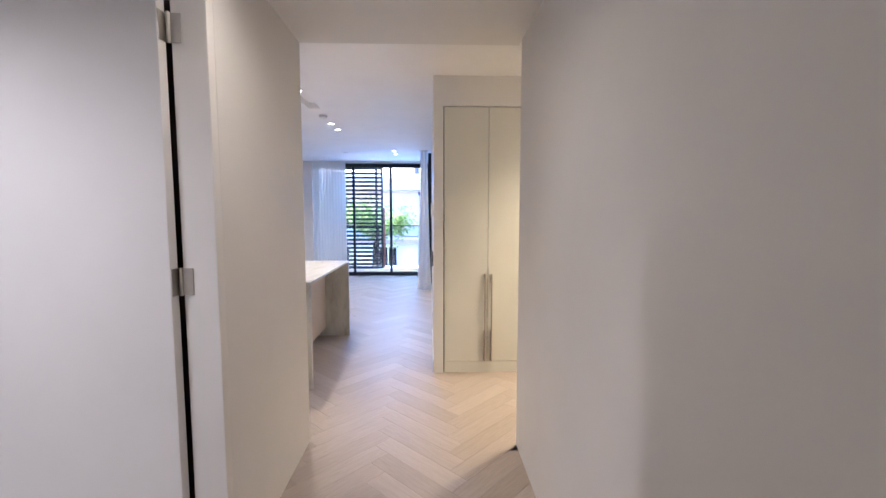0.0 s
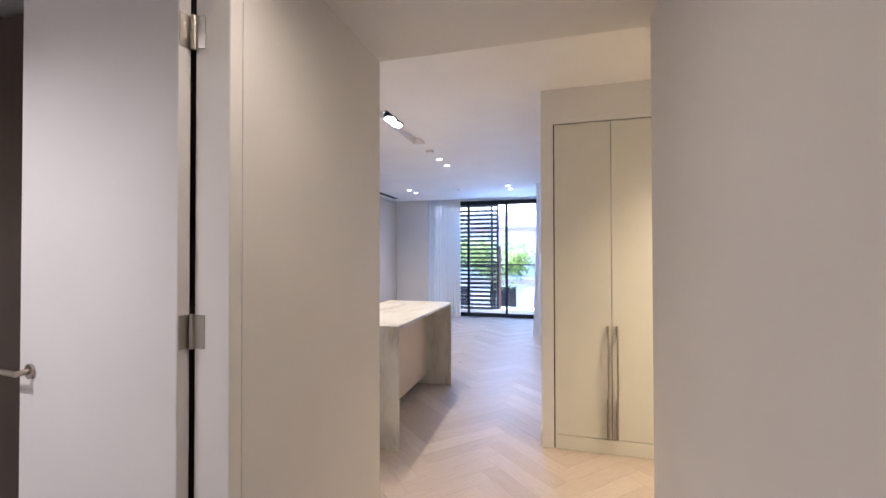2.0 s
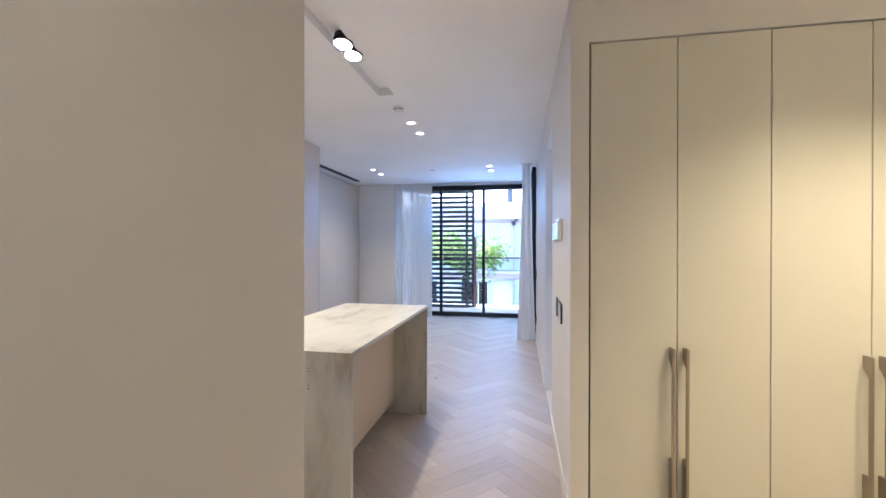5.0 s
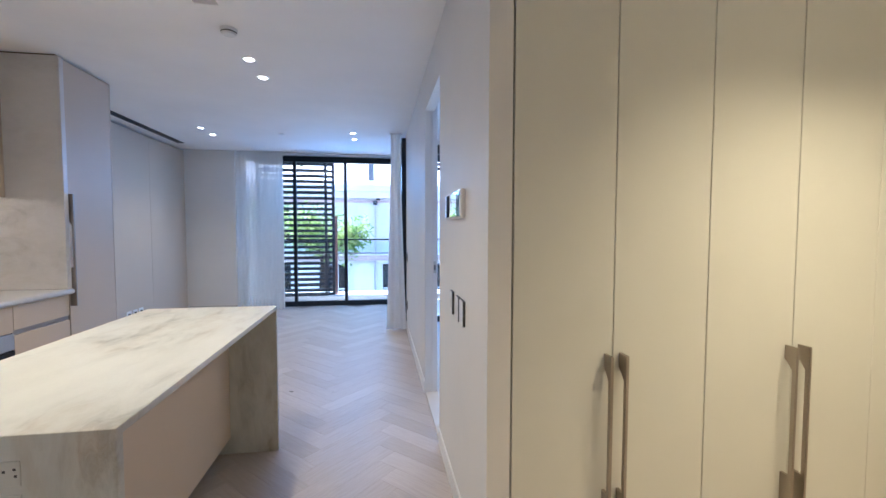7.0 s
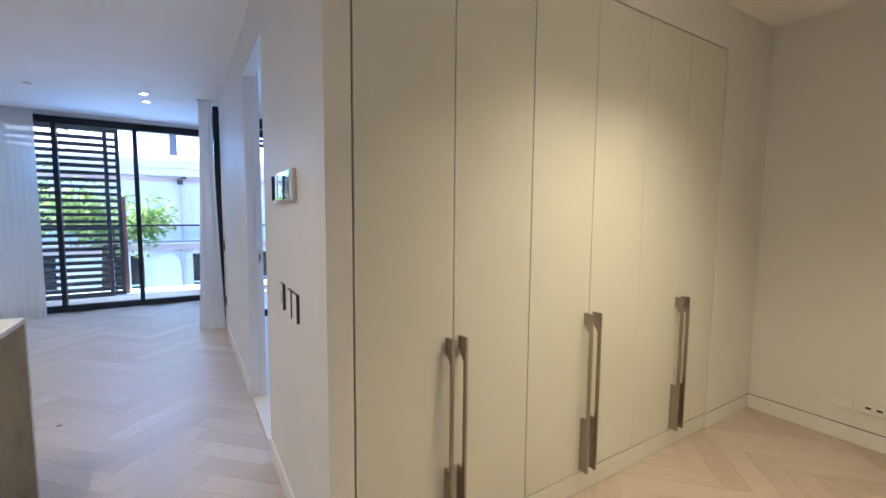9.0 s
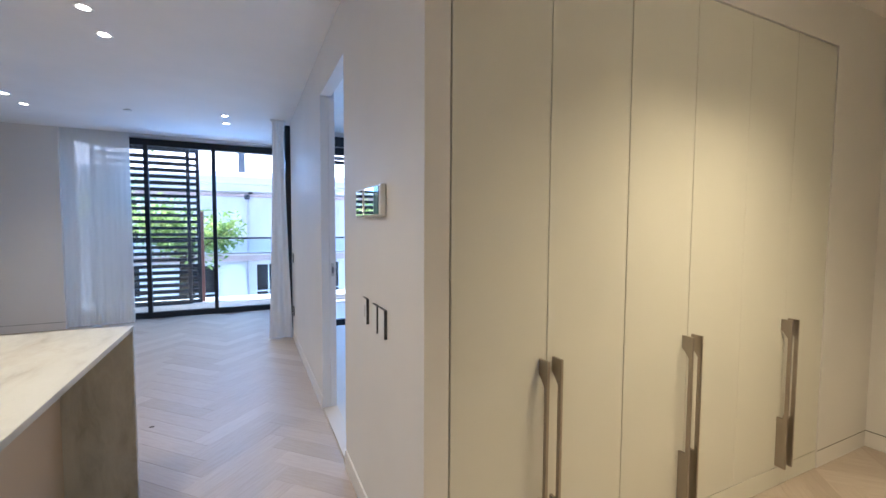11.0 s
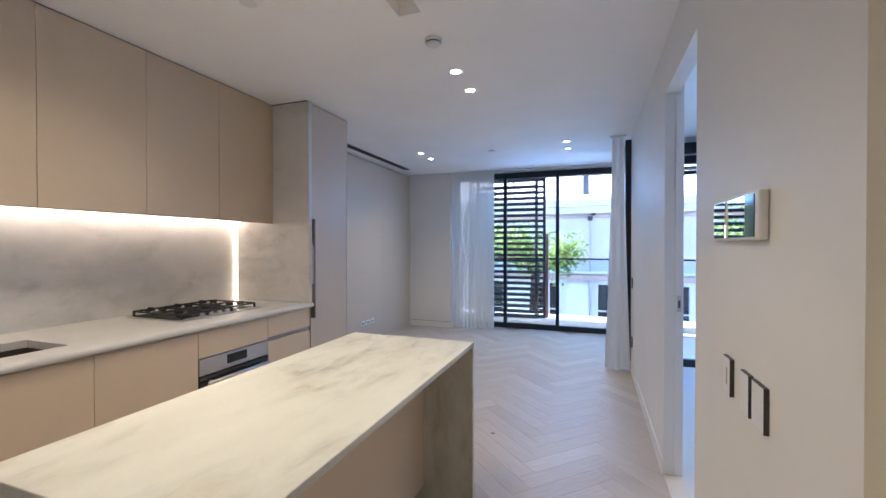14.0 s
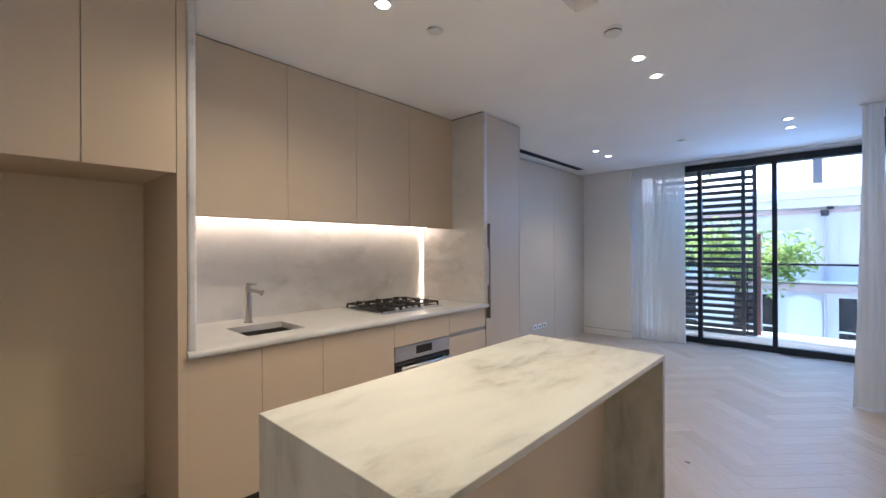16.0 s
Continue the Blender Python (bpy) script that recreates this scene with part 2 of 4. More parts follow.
M_DARKPLASTIC = painted("dark_plastic_and_shade", (0.05, 0.05, 0.05), 0.4)
M_OAK = oak("limed_oak")
M_SUB = painted("floor_adhesive", (0.34, 0.28, 0.23), 0.9)
M_LED = glow("led_tape", (1.0, 0.78, 0.56), 6.5)
M_LED2 = glow("led_profile", (1.0, 0.72, 0.46), 4.0)
M_LAMP = glow("lamp_lens", (1.0, 0.88, 0.72), 5.0)
M_CHROME = metal("polished_chrome", (0.85, 0.87, 0.88), 0.06)
# steel far darker than its own tone: the bowl's shade is in the colour
M_SINK, _nt, _b = material("sink_steel_shaded")
_b.inputs["Base Color"].default_value = (0.07, 0.062, 0.055, 1)
_b.inputs["Metallic"].default_value, _b.inputs["Roughness"].default_value = 0.25, 0.45
M_TAP = metal("brushed_gunmetal_nickel", (0.40, 0.365, 0.325), 0.34)
M_MIRROR, _nt, _b = material("mirror_screen")
_b.inputs["Base Color"].default_value = (0.80, 0.84, 0.85, 1)
_b.inputs["Metallic"].default_value, _b.inputs["Roughness"].default_value = 1.0, 0.0
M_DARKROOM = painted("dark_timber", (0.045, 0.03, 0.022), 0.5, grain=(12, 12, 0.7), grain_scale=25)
M_RENDER = painted("rendered_facade", (0.70, 0.68, 0.70), 0.85, 0.05)
M_MOULD = painted("pale_moulding", (0.80, 0.78, 0.79), 0.8, 0.04)
M_PIPE = painted("grey_pipe_paint", (0.52, 0.49, 0.54), 0.6)
M_PINK = painted("pink_course", (0.56, 0.43, 0.42), 0.85, 0.06)
M_ROOF = painted("slate_roof", (0.10, 0.11, 0.13), 0.7, 0.1)
M_ASPHALT = painted("asphalt", (0.05, 0.05, 0.052), 0.9, 0.15)
M_CONCRETE = painted("pale_concrete", (0.72, 0.71, 0.69), 0.85, 0.06)
M_BARK = painted("bark", (0.09, 0.065, 0.045), 0.9, 0.2, grain_scale=40, relief=0.01)
M_LEAF = fabric("leaf_green", (0.28, 0.40, 0.13), 0.0, 0.62)
M_LEAF2 = fabric("leaf_yellow_green", (0.50, 0.60, 0.22), 0.0, 0.62)

# ---- building helpers ----
ORIGIN = {}


def thing(name, loc, label, category, group="", kind=""):
    o = new(name)
    o.location = loc
    o.empty_display_size = 0.1
    ORIGIN[o.name] = Vector(loc)
    return tagged(o, label, category, group, kind)


def base_of(parent):
    return ORIGIN[parent.name] if parent else Vector((0, 0, 0))


def part(name, bm, mat, parent=None, label="", smooth=False):
    """Links a bmesh, given in world metres, as one mesh object under parent."""
    org = base_of(parent)
    if parent:
        bmesh.ops.translate(bm, verts=bm.verts, vec=-org)
    me = bpy.data.meshes.new(name)
    bm.normal_update()
    bm.to_mesh(me)
    bm.free()
    for m in (mat if isinstance(mat, (list, tuple)) else [mat]):
        me.materials.append(m)
    if smooth:
        for p in me.polygons:
            p.use_smooth = True
    o = new(name, me)
    if parent:
        o.parent = parent
    ORIGIN[o.name] = org
    return tagged(o, label)


def box(bm, x, y, z, bevel=0.0, seg=1, index=0):
    """Adds a box spanning the three ranges to bm, with bevelled edges."""
    vs = [bm.verts.new((a, b, c)) for a in x for b in y for c in z]
    quads = [(0, 1, 3, 2), (4, 6, 7, 5), (0, 4, 5, 1), (2, 3, 7, 6), (0, 2, 6, 4), (1, 5, 7, 3)]
    fs = [bm.faces.new([vs[i] for i in q]) for q in quads]
    for f in fs:
        f.material_index = index
    if bevel:
        es = {e for f in fs for e in f.edges}
        bmesh.ops.bevel(bm, geom=list(es), offset=bevel, segments=seg, profile=0.6, affect="EDGES")
    return vs


def slab(name, mat, x, y, z, parent=None, bevel=0.0015, seg=1, label="", kind="", category=""):
    bm = bmesh.new()
    box(bm, sorted(x), sorted(y), sorted(z), bevel, seg)
    o = part(name, bm, mat, parent, label)
    return tagged(o, kind=kind, category=category)


def structure(name, mat, boxes, label, category, bevel=0.0):
    """A piece of the setting. Each run of a wall is an object of its own; a ceiling or floor is one."""
    groups = [[q] for q in boxes] if category in ("wall", "facade", "slab") else [boxes]
    made = []
    for g in groups:
        bm = bmesh.new()
        for x, y, z in g:
            box(bm, x, y, z, bevel)
        made.append(tagged(part(name, bm, mat), label, category, kind="structure"))
    return made[0]


def tube(bm, p0, p1, r0, r1=None, n=16, caps=True):
    p0, p1 = Vector(p0), Vector(p1)
    r1 = r0 if r1 is None else r1
    d = p1 - p0
    m = Matrix.Translation((p0 + p1) / 2) @ d.to_track_quat("Z", "Y").to_matrix().to_4x4()
    bmesh.ops.create_cone(bm, cap_ends=caps, segments=n, radius1=r0, radius2=r1, depth=d.length, matrix=m)


def lathe(bm, centre, profile, n=28, axis_m=None):
    """Turns (radius, height) pairs round a vertical axis at centre."""
    rings = []
    for r, h in profile:
        rings.append([bm.verts.new(Vector(centre) + (axis_m @ Vector((r * math.cos(a), r * math.sin(a), h)) if axis_m else Vector((r * math.cos(a), r * math.sin(a), h))))
                      for a in [2 * math.pi * i / n for i in range(n)]])
    for a, b in zip(rings, rings[1:]):
        for i in range(n):
            bm.faces.new((a[i], a[(i + 1) % n], b[(i + 1) % n], b[i]))
    return rings


def sweep_plate(bm, outline, axis, lo, hi):
    """Extrudes an outline of (u, v) pairs between lo and hi along the axis 'x' or 'y'."""
    def at(u, v, w):
        return (w, u, v) if axis == "x" else (u, w, v)
    a = [bm.verts.new(at(u, v, lo)) for u, v in outline]
    b = [bm.verts.new(at(u, v, hi)) for u, v in outline]
    n = len(a)
    bm.faces.new(a)
    bm.faces.new(list(reversed(b)))
    for i in range(n):
        bm.faces.new((a[i], b[i], b[(i + 1) % n], a[(i + 1) % n]))
    bmesh.ops.recalc_face_normals(bm, faces=bm.faces)

# ---- the structure ----
H = 2.70          # ceiling
HH = 2.508        # hall ceiling
W0 = -0.05        # walls start below the boards

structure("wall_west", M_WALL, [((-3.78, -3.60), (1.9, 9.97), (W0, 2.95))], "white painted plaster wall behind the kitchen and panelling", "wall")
structure("wall_north", M_WALL, [((-3.60, -2.745), (9.60, 9.97), (W0, 2.95)), ((-3.60, -0.0), (9.75, 9.93), (2.70, 2.95))],
          "white painted end wall beside the window, with bulkhead over it", "wall")
structure("wall_east", M_WALL, [((0.0, 0.08), (3.70, 4.825), (W0, 2.95)), ((0.0, 0.105), (5.66, 8.27), (W0, 2.95)), ((0.0, 0.0795), (8.27, 8.40), (W0, 2.95)), ((0.0, 0.08), (4.825, 5.66), (2.383, 2.95))],
          "white painted wall with an open doorway to the bedroom", "wall")
structure("wall_robe", M_WALL, [((0.08, 3.12), (4.30, 4.40), (W0, 2.95)), ((0.0, 3.12), (3.6365, 3.72), (2.4365, 2.95)),
                                ((0.0, 0.0885), (3.6365, 3.70), (W0, 2.438)), ((2.5105, 3.12), (3.6365, 3.72), (W0, 2.4365))],
          "white painted wall round the built-in wardrobe", "wall")
structure("wall_nook_end", M_WALL, [((3.12, 3.30), (2.2, 8.40), (W0, 2.95))], "white painted wall at the end of the wardrobe passage", "wall")
structure("wall_hall_east", M_WALL, [((0.515, 0.66), (-2.6, 2.41), (W0, 2.95)), ((0.66, 3.30), (2.26, 2.41), (W0, 2.95))],
          "white painted hall wall, blank", "wall")
structure("wall_hall_west", M_WALL, [((-0.96, -0.82), (1.4655, 2.49), (W0, 2.95)), ((-3.60, -0.96), (2.34, 2.49), (W0, 2.95)),
                                     ((-0.96, -0.82), (-2.6, 0.54), (W0, 2.95)), ((-0.96, -0.82), (0.54, 1.4655), (2.42, 2.95))],
          "white painted hall wall with a doorway", "wall")
structure("wall_hall_end", M_WALL, [((-3.2, 3.30), (-2.75, -2.6), (W0, 2.95))], "white painted wall closing the hall", "wall")
structure("wall_side_room", M_WALL, [((-3.2, -0.96), (-1.3, -1.15), (W0, 2.95)), ((-3.3, -3.15), (-1.3, 2.34), (W0, 2.95))], "pale wall of the side room", "wall")
structure("wall_bedroom_head", M_WALL, [((0.08, 0.30), (8.28, 8.40), (W0, 2.95)), ((0.30, 3.12), (8.28, 8.40), (2.50, 2.95))], "white wall over the bedroom window", "wall")

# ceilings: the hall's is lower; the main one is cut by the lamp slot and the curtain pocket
# hall ceiling takes the darker wall colour to stand in for its dimmer light
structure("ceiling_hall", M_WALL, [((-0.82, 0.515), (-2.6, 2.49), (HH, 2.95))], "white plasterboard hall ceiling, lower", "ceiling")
structure("ceiling_side_room", M_CEIL, [((-3.15, -0.96), (-1.15, 2.34), (H, 2.95))], "white plasterboard ceiling", "ceiling")
SX0, SX1, SY0, SY1 = -1.43, -1.297, 3.05, 4.835
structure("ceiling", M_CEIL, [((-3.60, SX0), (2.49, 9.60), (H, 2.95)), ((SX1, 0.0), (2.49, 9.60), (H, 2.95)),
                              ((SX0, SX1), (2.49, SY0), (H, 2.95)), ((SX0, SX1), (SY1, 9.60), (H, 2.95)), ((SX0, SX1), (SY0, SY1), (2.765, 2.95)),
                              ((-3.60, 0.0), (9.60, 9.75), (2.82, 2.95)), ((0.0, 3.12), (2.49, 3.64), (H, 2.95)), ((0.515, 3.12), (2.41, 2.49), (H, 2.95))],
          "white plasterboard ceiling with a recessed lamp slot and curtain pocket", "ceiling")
structure("ceiling_bedroom", M_CEIL, [((0.08, 3.12), (4.40, 8.28), (H, 2.95))], "white plasterboard bedroom ceiling", "ceiling")

structure("floor_bedroom", M_CARPET, [((0.06, 3.12), (4.40, 8.28), (-0.05, 0.012))], "pale loop-pile bedroom carpet", "carpet")
structure("floor_side_room", M_CARPET, [((-3.15, -0.97), (-1.15, 2.34), (-0.05, 0.006))], "pale carpet in the side room", "carpet")


def skirting(name, runs, line=True):
    """Flush skirting boards 0.1 m high, with or without a fine shadow line above."""
    bm = bmesh.new()
    for x, y in runs:
        box(bm, sorted(x), sorted(y), (W0, 0.10), 0.001, 1, 0)
        if line:
            box(bm, sorted(x), sorted(y), (0.1005, 0.104), 0, 1, 1)
    return tagged(part(name, bm, [M_TRIM, M_GAP]), "white flush skirting board with a shadow line", "skirting", kind="structure")


skirting("baseboard_east", [((-0.009, 0.0), (3.70, 4.82)), ((-0.009, 0.0), (5.665, 8.40))], False)
skirting("baseboard_nook", [((3.116, 3.12), (2.49, 3.64)), ((2.516, 3.116), (3.636, 3.64))])
skirting("baseboard_north", [((-3.50, -2.745), (9.596, 9.60))])

# ---- door lining of the bedroom opening, with the sliding door's edge ----
d1 = thing("door_1", (0.06, 5.66, 0), "white sliding door pushed back into its wall pocket", "door", kind="structure")
slab("leaf_edge", M_DOOR, (0.058, 0.1045), (5.652, 5.6595), (0.012, 2.375), d1)
slab("lock_plate", M_NICKEL, (0.069, 0.093), (5.6485, 5.6519), (1.03, 1.13), d1, 0.001, 1, "satin nickel lock plate")
slab("lock_slot", M_DARKPLASTIC, (0.075, 0.087), (5.6475, 5.6484), (1.055, 1.10), d1, 0)

structure("threshold", M_THRESH, [((0.0, 0.105), (4.826, 5.651), (-0.012, 0.014))], "cream painted threshold strip in the bedroom doorway", "threshold", 0.003)

# ---- window wall ----
FY = 9.97


def window_set(name, x0, x1, y, z0, z1, mullions, label, transoms=(), deep=0.07):
    w = thing(name, ((x0 + x1) / 2, y, z0), label, "window", kind="structure")
    f = 0.055
    slab("window_sill", M_FRAME, (x0, x1), (y - deep / 2, y + deep / 2), (z0, z0 + 0.085), w)
    slab("window_head", M_FRAME, (x0, x1), (y - deep / 2, y + deep / 2), (z1 - 0.095, z1), w)
    edges = [x0 + f / 2, *mullions, x1 - f / 2]
    for m in edges:
        slab("mullion", M_FRAME, (m - f / 2, m + f / 2), (y - deep / 2 - 0.004, y + deep / 2 + 0.004), (z0 + 0.085, z1 - 0.095), w)
    for a, b in zip(edges, edges[1:]):
        for zt in transoms:
            slab("transom", M_FRAME, (a + f / 2, b - f / 2), (y - deep / 2, y + deep / 2), (zt - 0.02, zt + 0.02), w)
        p = slab("pane", M_GLASS, (a + f / 2 - 0.008, b - f / 2 + 0.008), (y - 0.006, y + 0.006), (z0 + 0.08, z1 - 0.07), w, 0)
        p.visible_shadow = False
    return w


window_set("window_1", -2.745, -0.03, FY, 0.0, 2.692, [-1.857, -0.972], "full-height black aluminium framed window onto the balcony")
window_set("window_3", 0.30, 3.12, 8.37, 0.0, 2.50, [1.24, 2.18], "black framed sliding bedroom window onto the balcony", transoms=(2.30,))
# glazed return on the living room's side
ws = thing("window_2", (0.0, 9.18, 0.0), "black framed glazed return beside the linen drape", "window", kind="structure")
for x0, x1, y0, y1 in ((-0.064, -0.0008, 8.002, 8.07), (-0.064, 0.05, 8.402, 8.462), (-0.028, 0.05, 9.15, 9.20), (-0.028, 0.05, 9.94, 9.997)):
    slab("mullion", M_FRAME, (x0, x1), (y0, y1), (0.0, 2.66), ws)
for y0, y1 in ((8.462, 9.15), (9.20, 9.94)):
    slab("window_sill", M_FRAME, (-0.022, 0.045), (y0, y1), (0.0, 0.085), ws)
    slab("window_head", M_FRAME, (-0.022, 0.045), (y0, y1), (2.57, 2.66), ws)
    g = slab("pane", M_GLASS, (0.008, 0.018), (y0, y1), (0.085, 2.57), ws, 0)
    g.visible_shadow = False
structure("lintel_return", M_WALL, [((-0.03, 0.12), (8.40, 9.97), (2.662, 2.95))], "white lintel over the glazed return", "wall")

# ---- wardrobe ----
ROBE = [0.095 + 0.402 * i for i in range(7)]
RZ0, RZ1, RY = 0.109, 2.4295, 3.64
robe = thing("built_in_wardrobe", (1.3, 3.9, 0), "off-white lacquered built-in wardrobe with bronze pull handles, doors shut", "wardrobe")
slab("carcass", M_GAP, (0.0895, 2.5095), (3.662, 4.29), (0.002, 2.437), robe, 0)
slab("kickboard", M_ROBE, (0.097, 2.507), (3.640, 3.661), (0.001, 0.104), robe, 0.001)


def pull_outline(front, door, z0, za, zb, z1, flip=1):
    """Profile of the flat bar pull: deep blocks above and below a slim bar."""
    slim = front + flip * 0.016
    return [(front, z0), (front, z1), (door, z1), (door, zb + 0.03), (door - flip * 0.012, zb + 0.018), (slim, zb - 0.012), (slim, za), (door, za), (door, z0)]


for i, (a, b) in enumerate(zip(ROBE, ROBE[1:])):
    ga, gb = (0.0007 if i > 3 else 0.002), (0.0007 if 2 < i < 5 else 0.002)
    d = slab("door", M_ROBE, (a + ga, b - gb), (3.640, 3.660), (RZ0, RZ1), robe, 0.0015, 1)
    hx = b - 0.036 if i % 2 == 0 else a + 0.026
    bm = bmesh.new()
    sweep_plate(bm, pull_outline(3.590, 3.6395, 0.125, 0.395, 0.845, 0.93), "x", hx, hx + 0.011)
    part("handle", bm, M_BRONZE, d, "dark bronze flat bar pull")

# ---- kitchen ----
KX = -2.75      # face of base units
TOP = 0.938


def cab_door(name, y0, y1, z0, z1, parent, x=KX, mat=None):
    return slab(name, mat or M_CAB, (x - 0.02, x), (y0 + 0.0015, y1 - 0.0015), (z0, z1), parent, 0.0012)


def base_unit(y0, y1, label):
    u = thing("base_cabinet", (KX - 0.3, (y0 + y1) / 2, 0), label, "kitchen cabinet", "base cabinets under the bench")
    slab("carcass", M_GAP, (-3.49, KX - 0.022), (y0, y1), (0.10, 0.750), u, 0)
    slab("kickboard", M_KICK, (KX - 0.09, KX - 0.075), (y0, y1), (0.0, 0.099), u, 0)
    return u


for i, (y0, y1) in enumerate(((3.352, 3.722), (3.722, 4.102), (4.102, 4.681))):
    u = base_unit(y0, y1, "taupe lacquered base cabinet with a plain door")
    cab_door("door", y0, y1, 0.105, 0.894, u)
u = base_unit(5.275, 5.775, "taupe lacquered drawer unit with recessed grips")
cab_door("drawer_front", 5.275, 5.775, 0.735, 0.894, u)
cab_door("drawer_front", 5.275, 5.775, 0.425, 0.700, u)
cab_door("drawer_front", 5.275, 5.775, 0.105, 0.395, u)
slab("grip_channel", M_BRONZE, (KX - 0.021, KX - 0.012), (5.277, 5.773), (0.701, 0.734), u, 0)
slab("grip_channel", M_BRONZE, (KX - 0.021, KX - 0.012), (5.277, 5.773), (0.396, 0.424), u, 0)
u = base_unit(4.681, 5.275, "taupe panel above and below the built-in oven")
cab_door("filler_panel", 4.681, 5.275, 0.722, 0.894, u)
cab_door("filler_panel", 4.681, 5.275, 0.105, 0.14, u)
oven = thing("oven", (KX - 0.2, 4.978, 0.142), "stainless steel built-in oven with black glass door", "oven")
slab("control_panel", M_STEEL, (KX - 0.02, KX + 0.004), (4.685, 5.271), (0.612, 0.716), oven, 0.002, 2)
slab("display", M_BLACKGLASS, (KX + 0.0042, KX + 0.006), (4.895, 5.065), (0.640, 0.700), oven, 0)
od = slab("oven_door", M_BLACKGLASS, (KX - 0.02, KX + 0.006), (4.685, 5.271), (0.145, 0.606), oven, 0.003, 2)
bm = bmesh.new()
tube(bm, (KX + 0.045, 4.72, 0.565), (KX + 0.045, 5.236, 0.565), 0.011, n=14)
for yy in (4.76, 5.196):
    tube(bm, (KX + 0.004, yy, 0.565), (KX + 0.045, yy, 0.565), 0.007, n=10)
part("handle", bm, M_STEEL, od, "brushed steel bar handle", True)

# bench with a bullnose front and a cut-out for the sink
SKX0, SKX1, SKY0, SKY1 = -3.252, -2.905, 3.710, 4.078
bench = thing("kitchen_bench_top", (-3.1, 4.55, 0.9), "pale veined marble bench top with a rounded front edge", "benchtop")
bm = bmesh.new()
for x, y in (((-3.564, SKX0), (3.40, 5.75)), ((SKX1, KX + 0.008), (3.40, 5.75)), ((SKX0, SKX1), (3.40, SKY0)), ((SKX0, SKX1), (SKY1, 5.75))):
    box(bm, x, y, (0.898, TOP))
bmesh.ops.remove_doubles(bm, verts=bm.verts, dist=0.0005)
part("slab", bm, M_BENCH, bench)
bm = bmesh.new()
n = 10
prof = [(KX + 0.008 + 0.020 * math.sin(math.pi * i / n), 0.918 - 0.020 * math.cos(math.pi * i / n)) for i in range(n + 1)]
sweep_plate(bm, prof, "y", 3.352, 5.796)
part("bullnose_edge", bm, M_BENCH, bench)
slab("slab_end", M_BENCH, (-3.564, KX + 0.0075), (3.352, 3.3995), (0.898, TOP), bench, 0)

sink = thing("kitchen_sink", ((SKX0 + SKX1) / 2, (SKY0 + SKY1) / 2, 0.72), "undermounted square stainless steel sink", "sink")
bm = bmesh.new()
for x, y, z in (((SKX0 - 0.006, SKX0), (SKY0, SKY1), (0.765, 0.897)), ((SKX1, SKX1 + 0.006), (SKY0, SKY1), (0.765, 0.897)),
                ((SKX0 - 0.006, SKX1 + 0.006), (SKY0 - 0.006, SKY0), (0.765, 0.897)), ((SKX0 - 0.006, SKX1 + 0.006), (SKY1, SKY1 + 0.006), (0.765, 0.897)),
                ((SKX0 - 0.006, SKX1 + 0.006), (SKY0 - 0.006, SKY1 + 0.006), (0.758, 0.7645))):
    box(bm, x, y, z)
part("basin", bm, M_SINK, sink)
bm = bmesh.new()
lathe(bm, ((SKX0 + SKX1) / 2, (SKY0 + SKY1) / 2, 0.7655), [(0.001, 0.001), (0.022, 0.001), (0.03, 0.004), (0.042, 0.003), (0.044, 0.0)], 20)
part("waste", bm, M_CHROME, sink, "polished drain ring")

tap = thing("mixer_tap", (-3.385, 3.90, TOP), "brushed nickel mixer tap with a flat spout", "tap")
bm = bmesh.new()
lathe(bm, (-3.375, 3.90, TOP), [(0.001, 0.0), (0.029, 0.0), (0.029, 0.005), (0.0235, 0.008), (0.0225, 0.2), (0.0225, 0.255), (0.020, 0.258), (0.001, 0.258)], 24)
part("body", bm, M_TAP, tap, smooth=True)
slab("spout", M_TAP, (-3.365, -3.150), (3.887, 3.913), (TOP + 0.213, TOP + 0.235), tap, 0.006, 3)
bm = bmesh.new()
tube(bm, (-3.165, 3.90, TOP + 0.202), (-3.165, 3.90, TOP + 0.215), 0.011, n=14)
part("aerator", bm, M_TAP, tap)
slab("lever", M_TAP, (-3.39, -3.255), (3.889, 3.911), (TOP + 0.263, TOP + 0.271), tap, 0.004, 2)
bm = bmesh.new()
tube(bm, (-3.375, 3.90, TOP + 0.257), (-3.375, 3.90, TOP + 0.266), 0.017, n=18)
part("lever_neck", bm, M_TAP, tap)

# hob with cast-iron trivets
hob = thing("gas_hob", (-3.17, 5.04, TOP), "stainless steel gas hob with black cast-iron trivets", "hob")
HX0, HX1, HY0, HY1 = -3.47, -2.94, 4.715, 5.405
slab("hob_plate", M_STEEL, (HX0, HX1), (HY0, HY1), (TOP, TOP + 0.0065), hob, 0.003, 2)
slab("burner_pan", M_IRON, (HX0 + 0.022, HX1 - 0.07), (HY0 + 0.02, HY1 - 0.02), (TOP + 0.0066, TOP + 0.008), hob, 0)
for bx, by, br in ((-3.345, 4.845, 0.036), (-3.085, 4.845, 0.046), (-3.345, 5.25, 0.046), (-3.085, 5.25, 0.030), (-3.215, 5.047, 0.056)):
    bm = bmesh.new()
    lathe(bm, (bx, by, TOP + 0.0081), [(0.001, 0.022), (br * 0.8, 0.022), (br * 0.86, 0.018), (br * 0.86, 0.013), (br, 0.013), (br, 0.0)], 20)
    part("burner", bm, M_IRON, hob, smooth=False)
